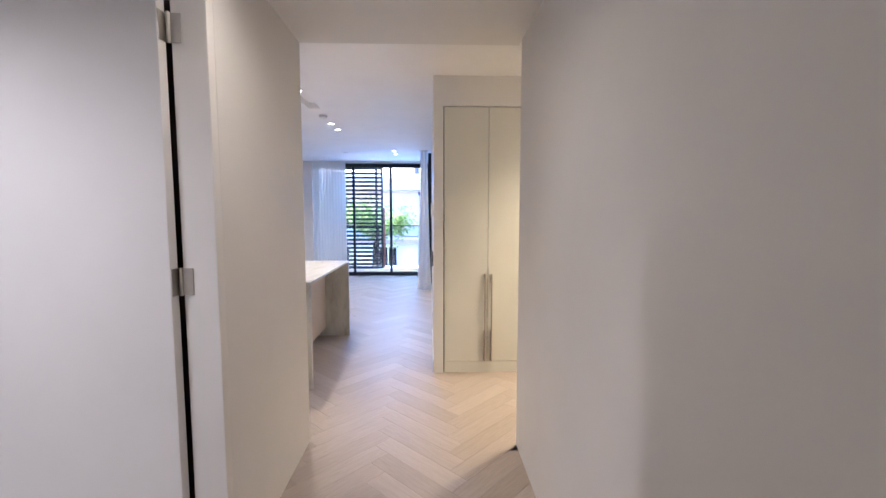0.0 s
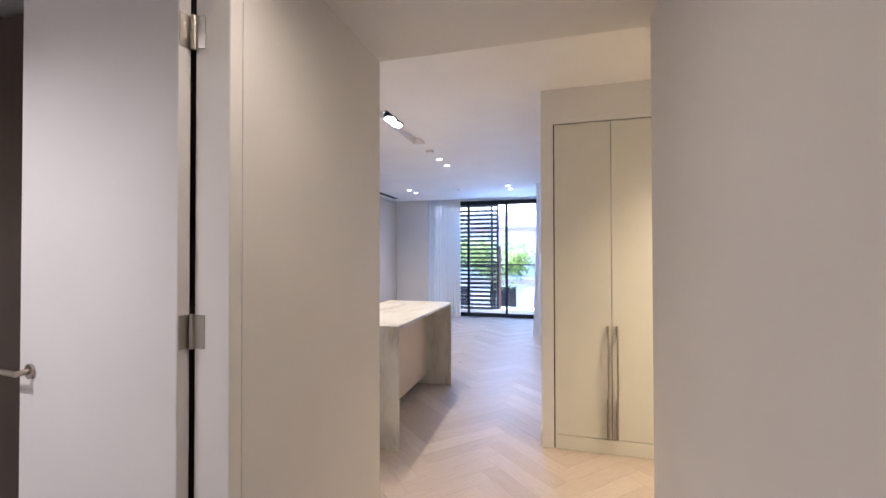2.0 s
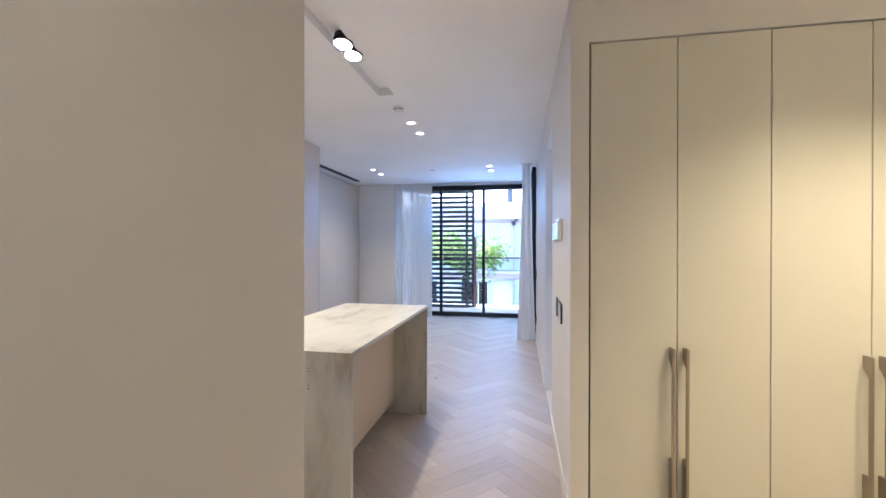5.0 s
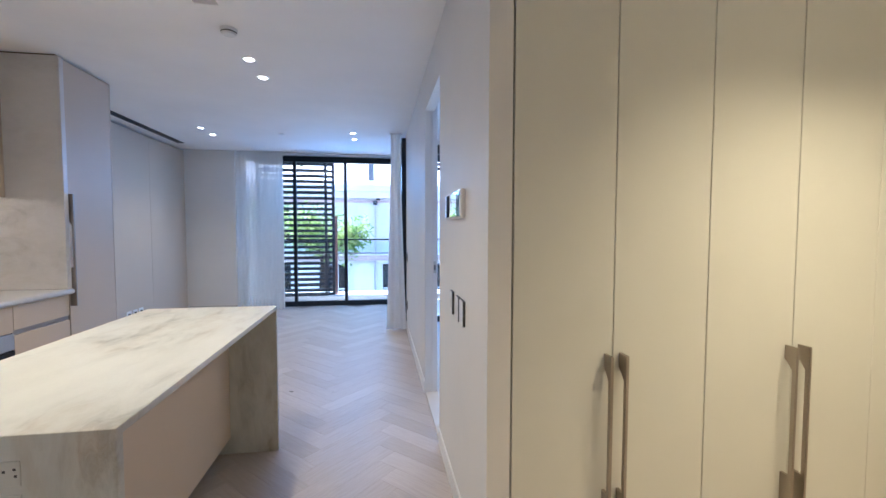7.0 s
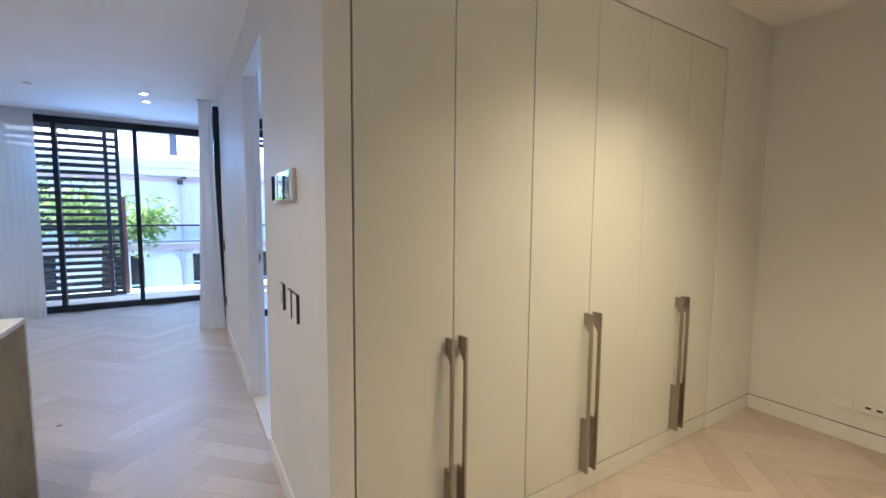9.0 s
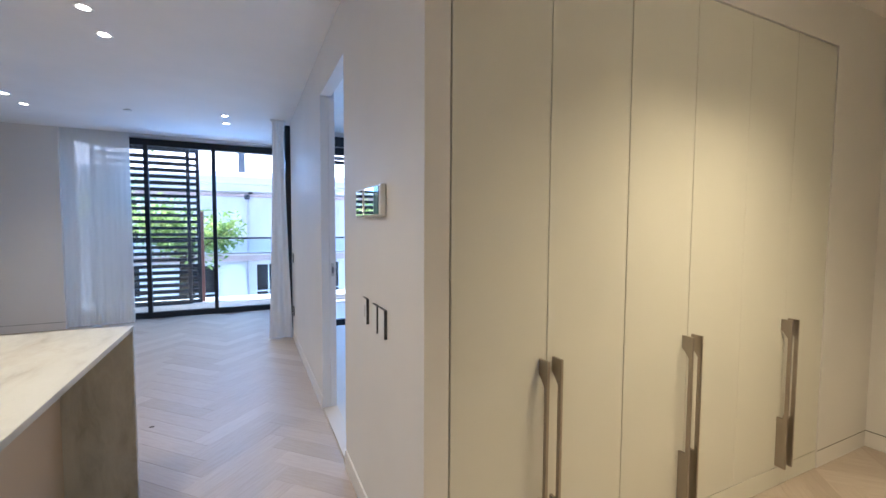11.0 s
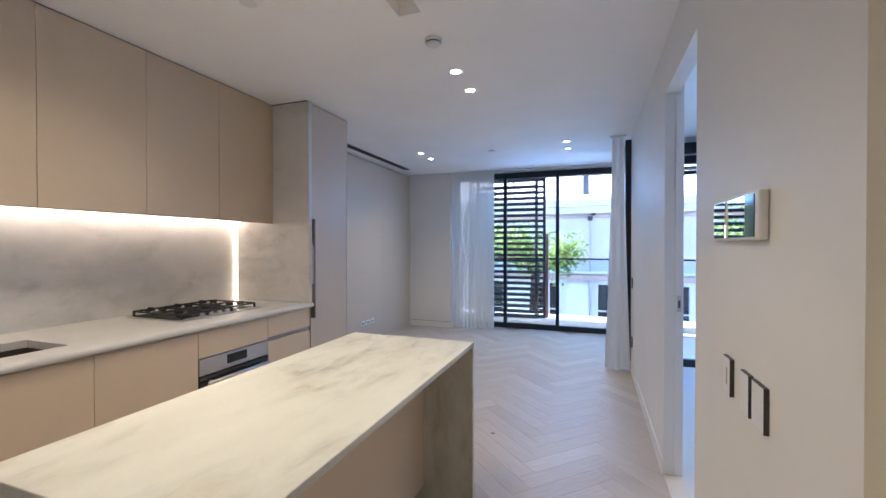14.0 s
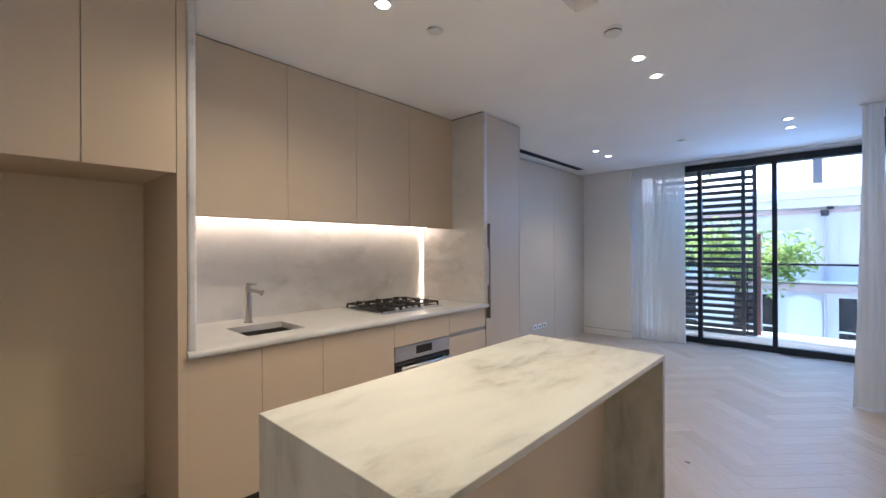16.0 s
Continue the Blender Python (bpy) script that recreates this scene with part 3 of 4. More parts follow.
for ya, yb in ((4.74, 4.95), (4.955, 5.142), (5.147, 5.38)):
    bm = bmesh.new()
    z0, z1 = TOP + 0.034, TOP + 0.046
    for yy in (ya, yb - 0.012):
        box(bm, (HX0 + 0.03, HX1 - 0.03), (yy, yy + 0.012), (z0, z1), 0.002)
    for xx in (HX0 + 0.03, HX1 - 0.042, (HX0 + HX1) / 2 - 0.006):
        box(bm, (xx, xx + 0.012), (ya + 0.0121, yb - 0.0121), (z0, z1), 0.002)
    ym = (ya + yb) / 2
    for xc in (HX0 + 0.125, HX1 - 0.125):
        for dx, dy in ((1, 0), (-1, 0), (0, 1), (0, -1)):
            cx, cy = xc + dx * 0.055, ym + dy * 0.05
            box(bm, (cx - (0.035 if dx else 0.005), cx + (0.035 if dx else 0.005)), (cy - (0.032 if dy else 0.005), cy + (0.032 if dy else 0.005)), (z0 + 0.003, z1 + 0.010), 0.002)
    for xx in (HX0 + 0.03, HX1 - 0.042):
        for yy in (ya, yb - 0.012):
            box(bm, (xx, xx + 0.012), (yy, yy + 0.012), (TOP + 0.0081, z0 - 0.0002))
    part("trivet", bm, M_IRON, hob)
for i in range(5):
    bm = bmesh.new()
    yy = 4.90 + 0.07 * i
    lathe(bm, (HX1 - 0.035, yy, TOP + 0.0081), [(0.001, 0.022), (0.014, 0.022), (0.016, 0.018), (0.017, 0.0)], 14)
    part("knob", bm, M_STEEL, hob)

# stone splashback, end panel and the upright beside the fridge recess
structure("splashback", M_SPLASH, [((-3.60, -3.565), (3.40, 5.75), (0.90, 1.66))], "grey veined marble splashback", "splashback")
sp = thing("stone_end_panel", (-3.1, 5.77, 0), "full-height marble end panel beside the tall cupboard", "stone panel")
slab("slab", M_SPLASH, (-3.60, -2.7465), (5.752, 5.796), (TOP + 0.001, 2.690), sp, 0.0)
slab("edge_strip", M_SPLASH, (-2.746, -2.740), (5.752, 5.796), (TOP + 0.001, 2.690), sp, 0.002, 2)
su = thing("stone_upright", (-3.1, 3.38, 0.94), "upright marble panel with rounded edge beside the fridge recess", "stone panel")
slab("slab", M_SPLASH, (-3.60, -2.7825), (3.356, 3.398), (TOP + 0.001, 2.690), su, 0)
bm = bmesh.new()
box(bm, (-2.782, -2.742), (3.356, 3.398), (TOP + 0.001, 2.690))
bmesh.ops.bevel(bm, geom=[e for e in bm.edges if all(v.co.x > -2.75 for v in e.verts) and abs(e.verts[0].co.z - e.verts[1].co.z) > 1], offset=0.015, segments=5, profile=0.5, affect="EDGES")
part("rounded_edge", bm, M_SPLASH, su)

UPX = -3.125
for y0, y1 in ((3.402, 4.066), (4.066, 4.627), (4.627, 5.180), (5.180, 5.750)):
    u = thing("wall_cabinet", (-3.3, (y0 + y1) / 2, 1.63), "taupe lacquered wall cabinet with a plain door", "kitchen cabinet", "wall cabinets over the splashback")
    slab("carcass", M_CAB, (-3.60, UPX - 0.021), (y0 + 0.0005, y1 - 0.0005), (1.662, 2.691), u, 0)
    cab_door("door", y0, y1, 1.632, 2.690, u, UPX)
# near-black strip draws the shade in the gap under the ceiling
slab("gap_shade_strip", M_KICK, (-3.60, UPX - 0.012), (3.40, 5.75), (2.6915, 2.6995), None, 0, label="fine dark strip standing in for the shadow gap over the wall cabinets", kind="structure", category="trim")

# LED tape round the splashback
led = thing("led_strip", (-3.47, 4.5, 1.64), "warm white LED tape lighting the splashback", "LED strip")
slab("tape", M_LED, (-3.494, -3.482), (3.41, 5.74), (1.6545, 1.6610), led, 0)
slab("profile", M_LED2, (-3.5645, -3.545), (3.3985, 3.4015), (0.94, 1.652), led, 0)
slab("profile", M_LED2, (-3.5645, -3.545), (5.749, 5.7515), (0.94, 1.652), led, 0)

# fridge recess and its bridging cupboard
fr = thing("fridge_recess", (-3.2, 2.85, 0), "taupe fridge recess, empty, with a cupboard above", "kitchen cabinet")
slab("side_panel", M_CAB, (-3.595, KX), (3.314, 3.3545), (0.001, 2.690), fr, 0.0015)
slab("side_panel", M_CAB, (-3.595, KX), (2.495, 2.535), (0.001, 2.690), fr, 0.0015)
slab("cupboard_body", M_CAB, (-3.595, KX - 0.021), (2.536, 3.313), (1.83, 2.691), fr, 0)
cab_door("door", 2.536, 2.962, 1.812, 2.690, fr)
cab_door("door", 2.962, 3.312, 1.812, 2.690, fr)
slab("back_panel", M_NICHE, (-3.598, -3.42), (2.536, 3.313), (0.001, 1.829), fr, 0)
slab("skirting", M_NICHE, (-3.4195, -3.408), (2.537, 3.312), (0.001, 0.085), fr, 0.001)
o = thing("power_point", (-3.418, 3.03, 0.3), "white double power point in the fridge recess", "power point")
slab("plate", M_NICHE, (-3.4195, -3.411), (2.975, 3.09), (0.262, 0.336), o, 0.003, 2)
for y0 in (2.995, 3.05):
    slab("rocker", M_NICHE, (-3.4108, -3.4085), (y0, y0 + 0.018), (0.305, 0.325), o, 0.0005)

# tall cupboard
tall = thing("tall_cupboard", (-3.1, 6.09, 0), "tall taupe pantry cupboard with a long bronze pull", "kitchen cabinet")
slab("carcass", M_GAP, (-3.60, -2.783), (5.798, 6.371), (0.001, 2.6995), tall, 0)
slab("side_panel", M_PANEL, (-3.60, -2.762), (6.372, 6.388), (0.002, 2.690), tall, 0.001)
td = slab("door", M_PANEL, (-2.782, -2.762), (5.802, 6.368), (0.05, 2.690), tall, 0.0015)
bm = bmesh.new()
sweep_plate(bm, pull_outline(-2.715, -2.7615, 0.80, 1.10, 1.44, 1.67, -1), "y", 5.806, 5.816)
part("handle", bm, M_BRONZE, td, "bronze flat bar pull")

# same dark strips for the ceiling gap's shade over recess and end panel
for y0, y1 in ((2.495, 3.398), (5.752, 5.797)):
    slab("gap_shade_strip", M_KICK, (-3.60, -2.762), (y0, y1), (2.6915, 2.6995), None, 0, label="fine dark strip standing in for the shadow gap over the cupboards", kind="structure", category="trim")

# living room panelling with the air grille above
pan = thing("wall_panelling", (-3.55, 8.0, 0), "taupe panelling on the living room wall", "wall panelling", kind="structure")
for y0, y1 in ((6.388, 7.555), (7.555, 8.545), (8.545, 9.596)):
    slab("panel", M_PANEL, (-3.545, -3.52), (y0 + 0.0015, y1 - 0.0015), (0.06, 2.672), pan, 0.0015)
slab("backing", M_GAP, (-3.60, -3.5455), (6.388, 9.596), (0.0, 2.675), pan, 0)
slab("skirting", M_PANEL, (-3.545, -3.523), (6.39, 9.594), (0.0, 0.055), pan, 0.001)
gr = thing("air_grille", (-3.32, 7.7, H), "black linear slot air grille in the ceiling", "air grille")
slab("throat", M_GAP, (-3.375, -3.285), (6.40, 9.07), (2.6965, 2.6995), gr, 0)
for i in range(3):
    x = -3.372 + 0.034 * i
    slab("slat", M_FRAME, (x, x + 0.010), (6.40, 9.07), (2.690, 2.6963), gr, 0)

# power points
for i in range(3):
    o = thing("power_point", (-3.52, 7.95 + 0.135 * i, 0.31), "white power point plate on the taupe panelling", "power point", "power points on the panelling")
    slab("plate", M_PLASTIC, (-3.5195, -3.510), (7.90 + 0.135 * i, 8.0 + 0.135 * i), (0.28, 0.35), o, 0.003, 2)
    slab("insert", M_DARKPLASTIC, (-3.5098, -3.509), (7.925 + 0.135 * i, 7.975 + 0.135 * i), (0.30, 0.322), o, 0)
for i, lab in enumerate(("white double power point low on the wall", "white data point plate low on the wall")):
    y0 = 3.075 - 0.15 * i
    o = thing("power_point", (3.118, y0, 0.25), lab, "power point")
    slab("plate", M_PLASTIC, (3.109, 3.1195), (y0, y0 + 0.118), (0.213, 0.287), o, 0.003, 2)
    for k in range(2):
        slab("socket", M_TRIM if i == 0 else M_DARKPLASTIC, (3.1075, 3.1088), (y0 + 0.02 + 0.05 * k, y0 + 0.045 + 0.05 * k), (0.243, 0.257), o, 0)

# ---- island bench ----
IX0, IX1, IY0, IY1, IZ = -1.765, -1.022, 3.281, 4.912, 0.92
isl = thing("island_bench", (-1.39, 4.1, 0), "marble waterfall island bench with a taupe back panel", "kitchen island")
bm = bmesh.new()
sweep_plate(bm, [(IY0, 0.0), (IY0, IZ), (IY1, IZ), (IY1, 0.0), (IY1 - 0.030, 0.0), (IY1 - 0.030, IZ - 0.024), (IY0 + 0.030, IZ - 0.024), (IY0 + 0.030, 0.0)], "x", IX0, IX1)
bmesh.ops.bevel(bm, geom=list(bm.edges), offset=0.0035, segments=3, profile=0.6, affect="EDGES")
part("waterfall_stone", bm, M_STONE, isl, "mitred marble top and ends")
slab("back_panel", M_CAB, (-1.322, -1.304), (IY0 + 0.031, IY1 - 0.031), (0.105, IZ - 0.025), isl, 0.001)
slab("carcass", M_CAB, (IX0 + 0.03, -1.3225), (IY0 + 0.031, IY1 - 0.031), (0.105, IZ - 0.025), isl, 0)
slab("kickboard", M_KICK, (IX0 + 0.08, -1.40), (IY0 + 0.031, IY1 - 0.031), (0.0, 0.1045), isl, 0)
for z in (0.747, 0.829):
    o = thing("island_power_point", (-1.24, IY0, z), "flush stone-coloured power point in the island end", "power point")
    slab("plate", M_STONE, (-1.295, -1.225), (IY0 - 0.0025, IY0 + 0.0003), (z - 0.030, z + 0.030), o, 0.001)
    for dx, dz in ((-0.012, 0.006), (0.012, -0.006), (0.010, 0.010)):
        slab("pin_hole", M_DARKPLASTIC, (-1.25 + dx, -1.244 + dx), (IY0 - 0.0032, IY0 - 0.0026), (z + dz - 0.003, z + dz + 0.003), o, 0)

# ---- things on the east wall ----
def switch_plate(y, z, gang, wide, label):
    o = thing("light_switch", (0, y, z), label, "light switch", "switches beside the bedroom door")
    slab("plate", M_PLASTIC, (-0.011, -0.0006), (y, y + wide), (z, z + 0.117), o, 0.002, 2)
    # thin dark strips stand in for the shadow along the plate's edges
    slab("edge_shade", M_DARKPLASTIC, (-0.0125, -0.0002), (y - 0.0025, y - 0.0002), (z - 0.001, z + 0.118), o, 0)
    slab("edge_shade", M_DARKPLASTIC, (-0.0125, -0.0002), (y, y + wide), (z + 0.1172, z + 0.1182), o, 0)
    if gang:
        slab("rocker", M_NICKEL, (-0.0135, -0.0112), (y + wide * 0.4, y + wide * 0.5), (z + 0.03, z + 0.085), o, 0)
    return o


switch_plate(4.302, 0.96, True, 0.072, "white switch plate with a slim nickel rocker")
switch_plate(4.136, 0.957, False, 0.070, "plain white switch plate with its edge shadow drawn dark")
switch_plate(4.026, 0.957, False, 0.090, "wide white switch plate with its edge shadow drawn dark")
o = thing("light_switch", (0, 7.80, 1.02), "small dark switch plate beside the glazed return", "light switch")
slab("plate", M_DARKPLASTIC, (-0.010, -0.0006), (7.765, 7.835), (0.965, 1.075), o, 0.002, 2)
slab("rocker", M_NICKEL, (-0.0125, -0.0102), (7.79, 7.81), (0.99, 1.05), o, 0)
o = thing("power_point", (0, 7.80, 0.36), "small dark power point low beside the glazed return", "power point")
slab("plate", M_DARKPLASTIC, (-0.010, -0.0006), (7.765, 7.835), (0.31, 0.42), o, 0.002, 2)
for z0 in (0.33, 0.375):
    slab("socket", M_NICKEL, (-0.0115, -0.0102), (7.785, 7.815), (z0, z0 + 0.025), o, 0)
o = thing("thermostat_panel", (0, 4.18, 1.46), "mirrored control panel screen in a white housing", "control panel")
for y0, y1 in ((4.028, 4.288), (4.298, 4.446)):
    slab("housing", M_PLASTIC, (-0.024, -0.0006), (y0, y1), (1.455, 1.588), o, 0.009, 3)
slab("screen", M_TEALGLASS, (-0.0262, -0.0242), (4.056, 4.128), (1.464, 1.579), o, 0.001, 1, "dark teal glass screen")
slab("screen", M_MIRROR, (-0.0262, -0.0242), (4.1285, 4.278), (1.464, 1.579), o, 0.001, 1, "mirror-finish screen")
slab("screen", M_MIRROR, (-0.0262, -0.0242), (4.308, 4.437), (1.464, 1.579), o, 0.001, 1, "mirror-finish screen")


# ---- ceiling fittings ----
def downlight(x, y, z=H):
    o = thing("downlight", (x, y, z), "small round recessed ceiling downlight, lit", "downlight", "ceiling downlights")
    bm = bmesh.new()
    lathe(bm, (x, y, z), [(0.052, 0.0005), (0.052, -0.004), (0.046, -0.006), (0.040, -0.003)], 28)
    part("trim_ring", bm, M_TRIM, o, smooth=True)
    bm = bmesh.new()
    bmesh.ops.create_circle(bm, cap_ends=True, segments=24, radius=0.031, matrix=Matrix.Translation((x, y, z - 0.0032)) @ Matrix.Rotation(math.pi, 4, "X"))
    part("lens", bm, M_LAMP, o, "glowing lens")
    return o


for x, y in LIVING_SPOTS + KITCHEN_SPOTS + NOOK_SPOTS:
    downlight(x, y)
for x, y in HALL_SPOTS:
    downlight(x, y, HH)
# unseen fitting for the side room's added fill lamp
downlight(*SIDE_FILL)
downlight(*BEDROOM_SPOT)
for x, y in ISLAND_SPOTS:
    o = thing("slot_spotlight", (x, y, 2.74), "adjustable round spotlight in the ceiling slot, lit", "spotlight", "spotlights over the island")
    tilt = Matrix.Rotation(radians(-14), 3, "X")
    c = (x, y, 2.712)
    bm = bmesh.new()
    lathe(bm, c, [(0.040, 0.04), (0.060, 0.03), (0.062, -0.030), (0.057, -0.034), (0.054, -0.026)], 28, tilt)
    part("body", bm, M_FRAME, o, "dark round lamp body", True)
    bm = bmesh.new()
    lathe(bm, c, [(0.0535, -0.027), (0.040, -0.022), (0.001, -0.020)], 28, tilt)
    part("lens", bm, M_LAMP, o, "glowing lens", True)
    bm = bmesh.new()
    tube(bm, (x, y, 2.745), (x, y, 2.765), 0.012, n=12)
    part("stem", bm, M_FRAME, o)
sd = thing("smoke_detector", (-1.344, 5.137, H), "white round smoke detector on the ceiling", "smoke detector")
bm = bmesh.new()
lathe(bm, (-1.344, 5.137, H), [(0.053, 0.0), (0.053, -0.012), (0.047, -0.015), (0.047, -0.028), (0.038, -0.037), (0.001, -0.038)], 28)
part("body", bm, M_PLASTIC, sd, smooth=False)
bm = bmesh.new()
lathe(bm, (-1.344, 5.137, H), [(0.0475, -0.019), (0.0482, -0.021), (0.0482, -0.024), (0.0475, -0.026)], 28)
part("vent_ring", bm, M_DARKPLASTIC, sd)
copy_thing(sd, pose(0.60, 2.78, H))
for x, y in ((-2.094, 4.44), (-1.69, 8.187)):
    o = thing("sprinkler_cover", (x, y, H), "white round flush cover plate on the ceiling", "ceiling cover")
    bm = bmesh.new()
    lathe(bm, (x, y, H), [(0.030, 0.0), (0.030, -0.006), (0.044, -0.008), (0.044, -0.012), (0.040, -0.014), (0.001, -0.015)], 26)
    part("plate", bm, M_PLASTIC, o)


# ---- curtains ----
def curtain(name, p0, p1, z0, z1, folds, depth, mat, label, spread=0.0, seed=1, hem=0.0):
    """Pleated cloth hung between two plan points; folds open a little towards the hem."""
    rng = random.Random(seed)
    o = thing(name, ((p0[0] + p1[0]) / 2, (p0[1] + p1[1]) / 2, z0), label, "curtain")
    bm = bmesh.new()
    a, b = Vector((*p0, 0)), Vector((*p1, 0))
    along = b - a
    side = Vector((-along.y, along.x, 0)).normalized()
    nu, nv = folds * 12, 26
    ph = [rng.uniform(-0.5, 0.5) for _ in range(folds + 2)]
    grid = []
    for j in range(nv + 1):
        v = j / nv
        row = []
        for i in range(nu + 1):
            u = i / nu
            k = u * folds
            p = ph[int(k)] * (1 - k % 1) + ph[int(k) + 1] * (k % 1)
            amp = depth * (0.5 + 0.5 * (1 - v) + hem * (1 - v) ** 8) * (1 + 0.5 * p)
            w = math.sin(2 * math.pi * k + p + 0.4 * math.sin(3 * v + p * 4))
            w = math.copysign(abs(w) ** 0.8, w)
            pt = a + along * (0.5 + (u - 0.5) * (1 + spread * (1 - v) ** 1.5)) + side * (amp * w)
            row.append(bm.verts.new((pt.x, pt.y, z0 + (z1 - z0) * v)))
        grid.append(row)
    for r0, r1 in zip(grid, grid[1:]):
        for i in range(nu):
            bm.faces.new((r0[i], r0[i + 1], r1[i + 1], r1[i]))
    part("cloth", bm, mat, o, smooth=True)
    bm = bmesh.new()
    box(bm, (min(p0[0], p1[0]) - 0.02, max(p0[0], p1[0]) + 0.02), (min(p0[1], p1[1]) - 0.012, max(p0[1], p1[1]) + 0.012), (z1, z1 + 0.018))
    part("track", bm, M_TRIM, o)
    return o


curtain("sheer_curtain", (-2.785, 9.665), (-1.99, 9.665), 0.012, 2.79, 12, 0.0018, M_SHEER, "sheer white pleated curtain drawn beside the window", hem=4.5)
curtain("linen_drape", (-0.212, 7.93), (-0.080, 7.93), 0.012, 2.681, 2, 0.030, M_DRAPE, "off-white linen drape gathered beside the glazed return", 1.1, 4)

# ---- hall door, swung into the side room ----
hd = thing("door_2", (-0.955, 1.43, 0), "white painted hall door standing open into the side room", "door", kind="structure")
slab("jamb", M_TRIM, (-0.942, -0.817), (1.410, 1.461), (W0, 2.42), hd, 0.004, 2)
slab("shadow_gap", M_GAP, (-0.93, -0.824), (1.4612, 1.4652), (W0, 2.42), hd, 0)
slab("jamb", M_TRIM, (-0.942, -0.816), (0.540, 0.568), (W0, 2.42), hd, 0.002)
slab("door_head", M_TRIM, (-0.942, -0.816), (0.5685, 1.4095), (2.395, 2.42), hd, 0.002)
ANG = math.atan2(0.085, -0.83)
LEAF = Matrix.Translation((-0.948, 1.411, 0)) @ Matrix.Rotation(ANG, 4, "Z")


def leaf_part(name, boxes, mat, label="", parent=None, bevel=0.002):
    bm = bmesh.new()
    for x, y, z in boxes:
        box(bm, x, y, z, bevel)
    bm.transform(LEAF)
    return part(name, bm, mat, parent or hd, label)


leaf = leaf_part("leaf", [((0.012, 0.815), (0.002, 0.042), (0.008, 2.39))], M_DOOR)
bm = bmesh.new()
tube(bm, (0.742, 0.042, 1.045), (0.742, 0.051, 1.045), 0.026, n=24)
tube(bm, (0.742, 0.050, 1.045), (0.742, 0.090, 1.045), 0.010, n=14)
tube(bm, (0.732, 0.086, 1.045), (0.862, 0.086, 1.045), 0.0095, n=14)
bm.transform(LEAF)
part("handle", bm, M_BRONZE, leaf, "dark bronze lever handle")
for z in (0.25, 1.227, 2.125):
    bm = bmesh.new()
    tube(bm, (-0.947, 1.404, z - 0.052), (-0.947, 1.404, z + 0.052), 0.0065, n=12)
    box(bm, (-0.945, -0.905), (1.4065, 1.4098), (z - 0.05, z + 0.05))
    part("hinge", bm, M_NICKEL, hd, "satin nickel butt hinge")
    leaf_part("hinge", [((0.0085, 0.0118), (0.004, 0.040), (z - 0.05, z + 0.05))], M_NICKEL, "satin nickel butt hinge", hd, 0)
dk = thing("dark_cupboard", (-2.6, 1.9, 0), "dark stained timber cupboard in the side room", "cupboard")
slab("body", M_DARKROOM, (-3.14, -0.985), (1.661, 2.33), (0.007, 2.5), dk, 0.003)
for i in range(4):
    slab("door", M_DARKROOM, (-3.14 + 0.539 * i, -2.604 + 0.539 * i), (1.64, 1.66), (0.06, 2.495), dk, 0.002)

# ---- a chip lying on the boards ----
chip = thing("wood_chip", (-1.137, 5.859, 0), "tiny dark wood chip lying on the floor boards", "debris")
slab("chip", M_DARKROOM, (-1.152, -1.122), (5.853, 5.864), (0.0003, 0.004), chip, 0.001)

# ---- bedroom blind over its window ----
slab("blind_box", M_FRAME, (0.31, 3.11), (8.20, 8.27), (2.50, 2.62), None, 0.002, label="dark roller blind box over the bedroom window", kind="structure", category="blind")

# ---- balcony ----
structure("balcony_floor", M_CONCRETE, [((-4.2, 4.2), (10.02, 10.95), (-0.25, 0.03)), ((0.14, 4.2), (8.42, 10.02), (-0.25, 0.02)), ((-4.2, 4.2), (10.30, 10.95), (0.03, 0.115))],
          "pale concrete balcony floor with an upstand", "balcony floor")
bal = thing("balustrade", (0, 10.6, 0.11), "glass balcony balustrade with a thin dark top rail", "balustrade")
slab("top_rail", M_FRAME, (-4.1, 4.1), (10.575, 10.625), (1.175, 1.205), bal, 0.004, 2)
slab("clamp_rail", M_STEEL, (-4.1, 4.1), (10.585, 10.615), (0.905, 0.93), bal, 0.002)
for i in range(6):
    x = -4.05 + 1.35 * i
    g = slab("pane", M_RAILGLASS, (x, x + 1.33), (10.594, 10.606), (0.13, 1.17), bal, 0)
    g.visible_shadow = False
    slab("post", M_FRAME, (x - 0.015, x + 0.004), (10.61, 10.64), (0.115, 1.175), bal, 0)

# sliding louvre screens in two tracks
def louvre(x0, x1, y, label):
    s = thing("louvre_screen", ((x0 + x1) / 2, y, 0.117), label, "louvre screen", "sliding louvre screens")
    for a, b in ((x0, x0 + 0.05), (x1 - 0.05, x1)):
        slab("stile", M_SHUTTER, (a, b), (y - 0.02, y + 0.02), (0.117, 2.66), s)
    for z in (0.117, 2.60):
        slab("rail", M_SHUTTER, (x0 + 0.0505, x1 - 0.0505), (y - 0.018, y + 0.018), (z, z + 0.055), s)
    pitch = 0.1035
    proto = None
    for i in range(23):
        z = 0.225 + pitch * i
        if proto is None:
            bm = bmesh.new()
            box(bm, (x0 + 0.051, x1 - 0.051), (y - 0.024, y + 0.024), (z - 0.024, z + 0.024), 0.006, 1)
            proto = part("slat", bm, M_SHUTTER, s)
        else:
            o = new("slat", proto.data)
            o.parent, o.location = s, (0, 0, pitch * i)
    return s


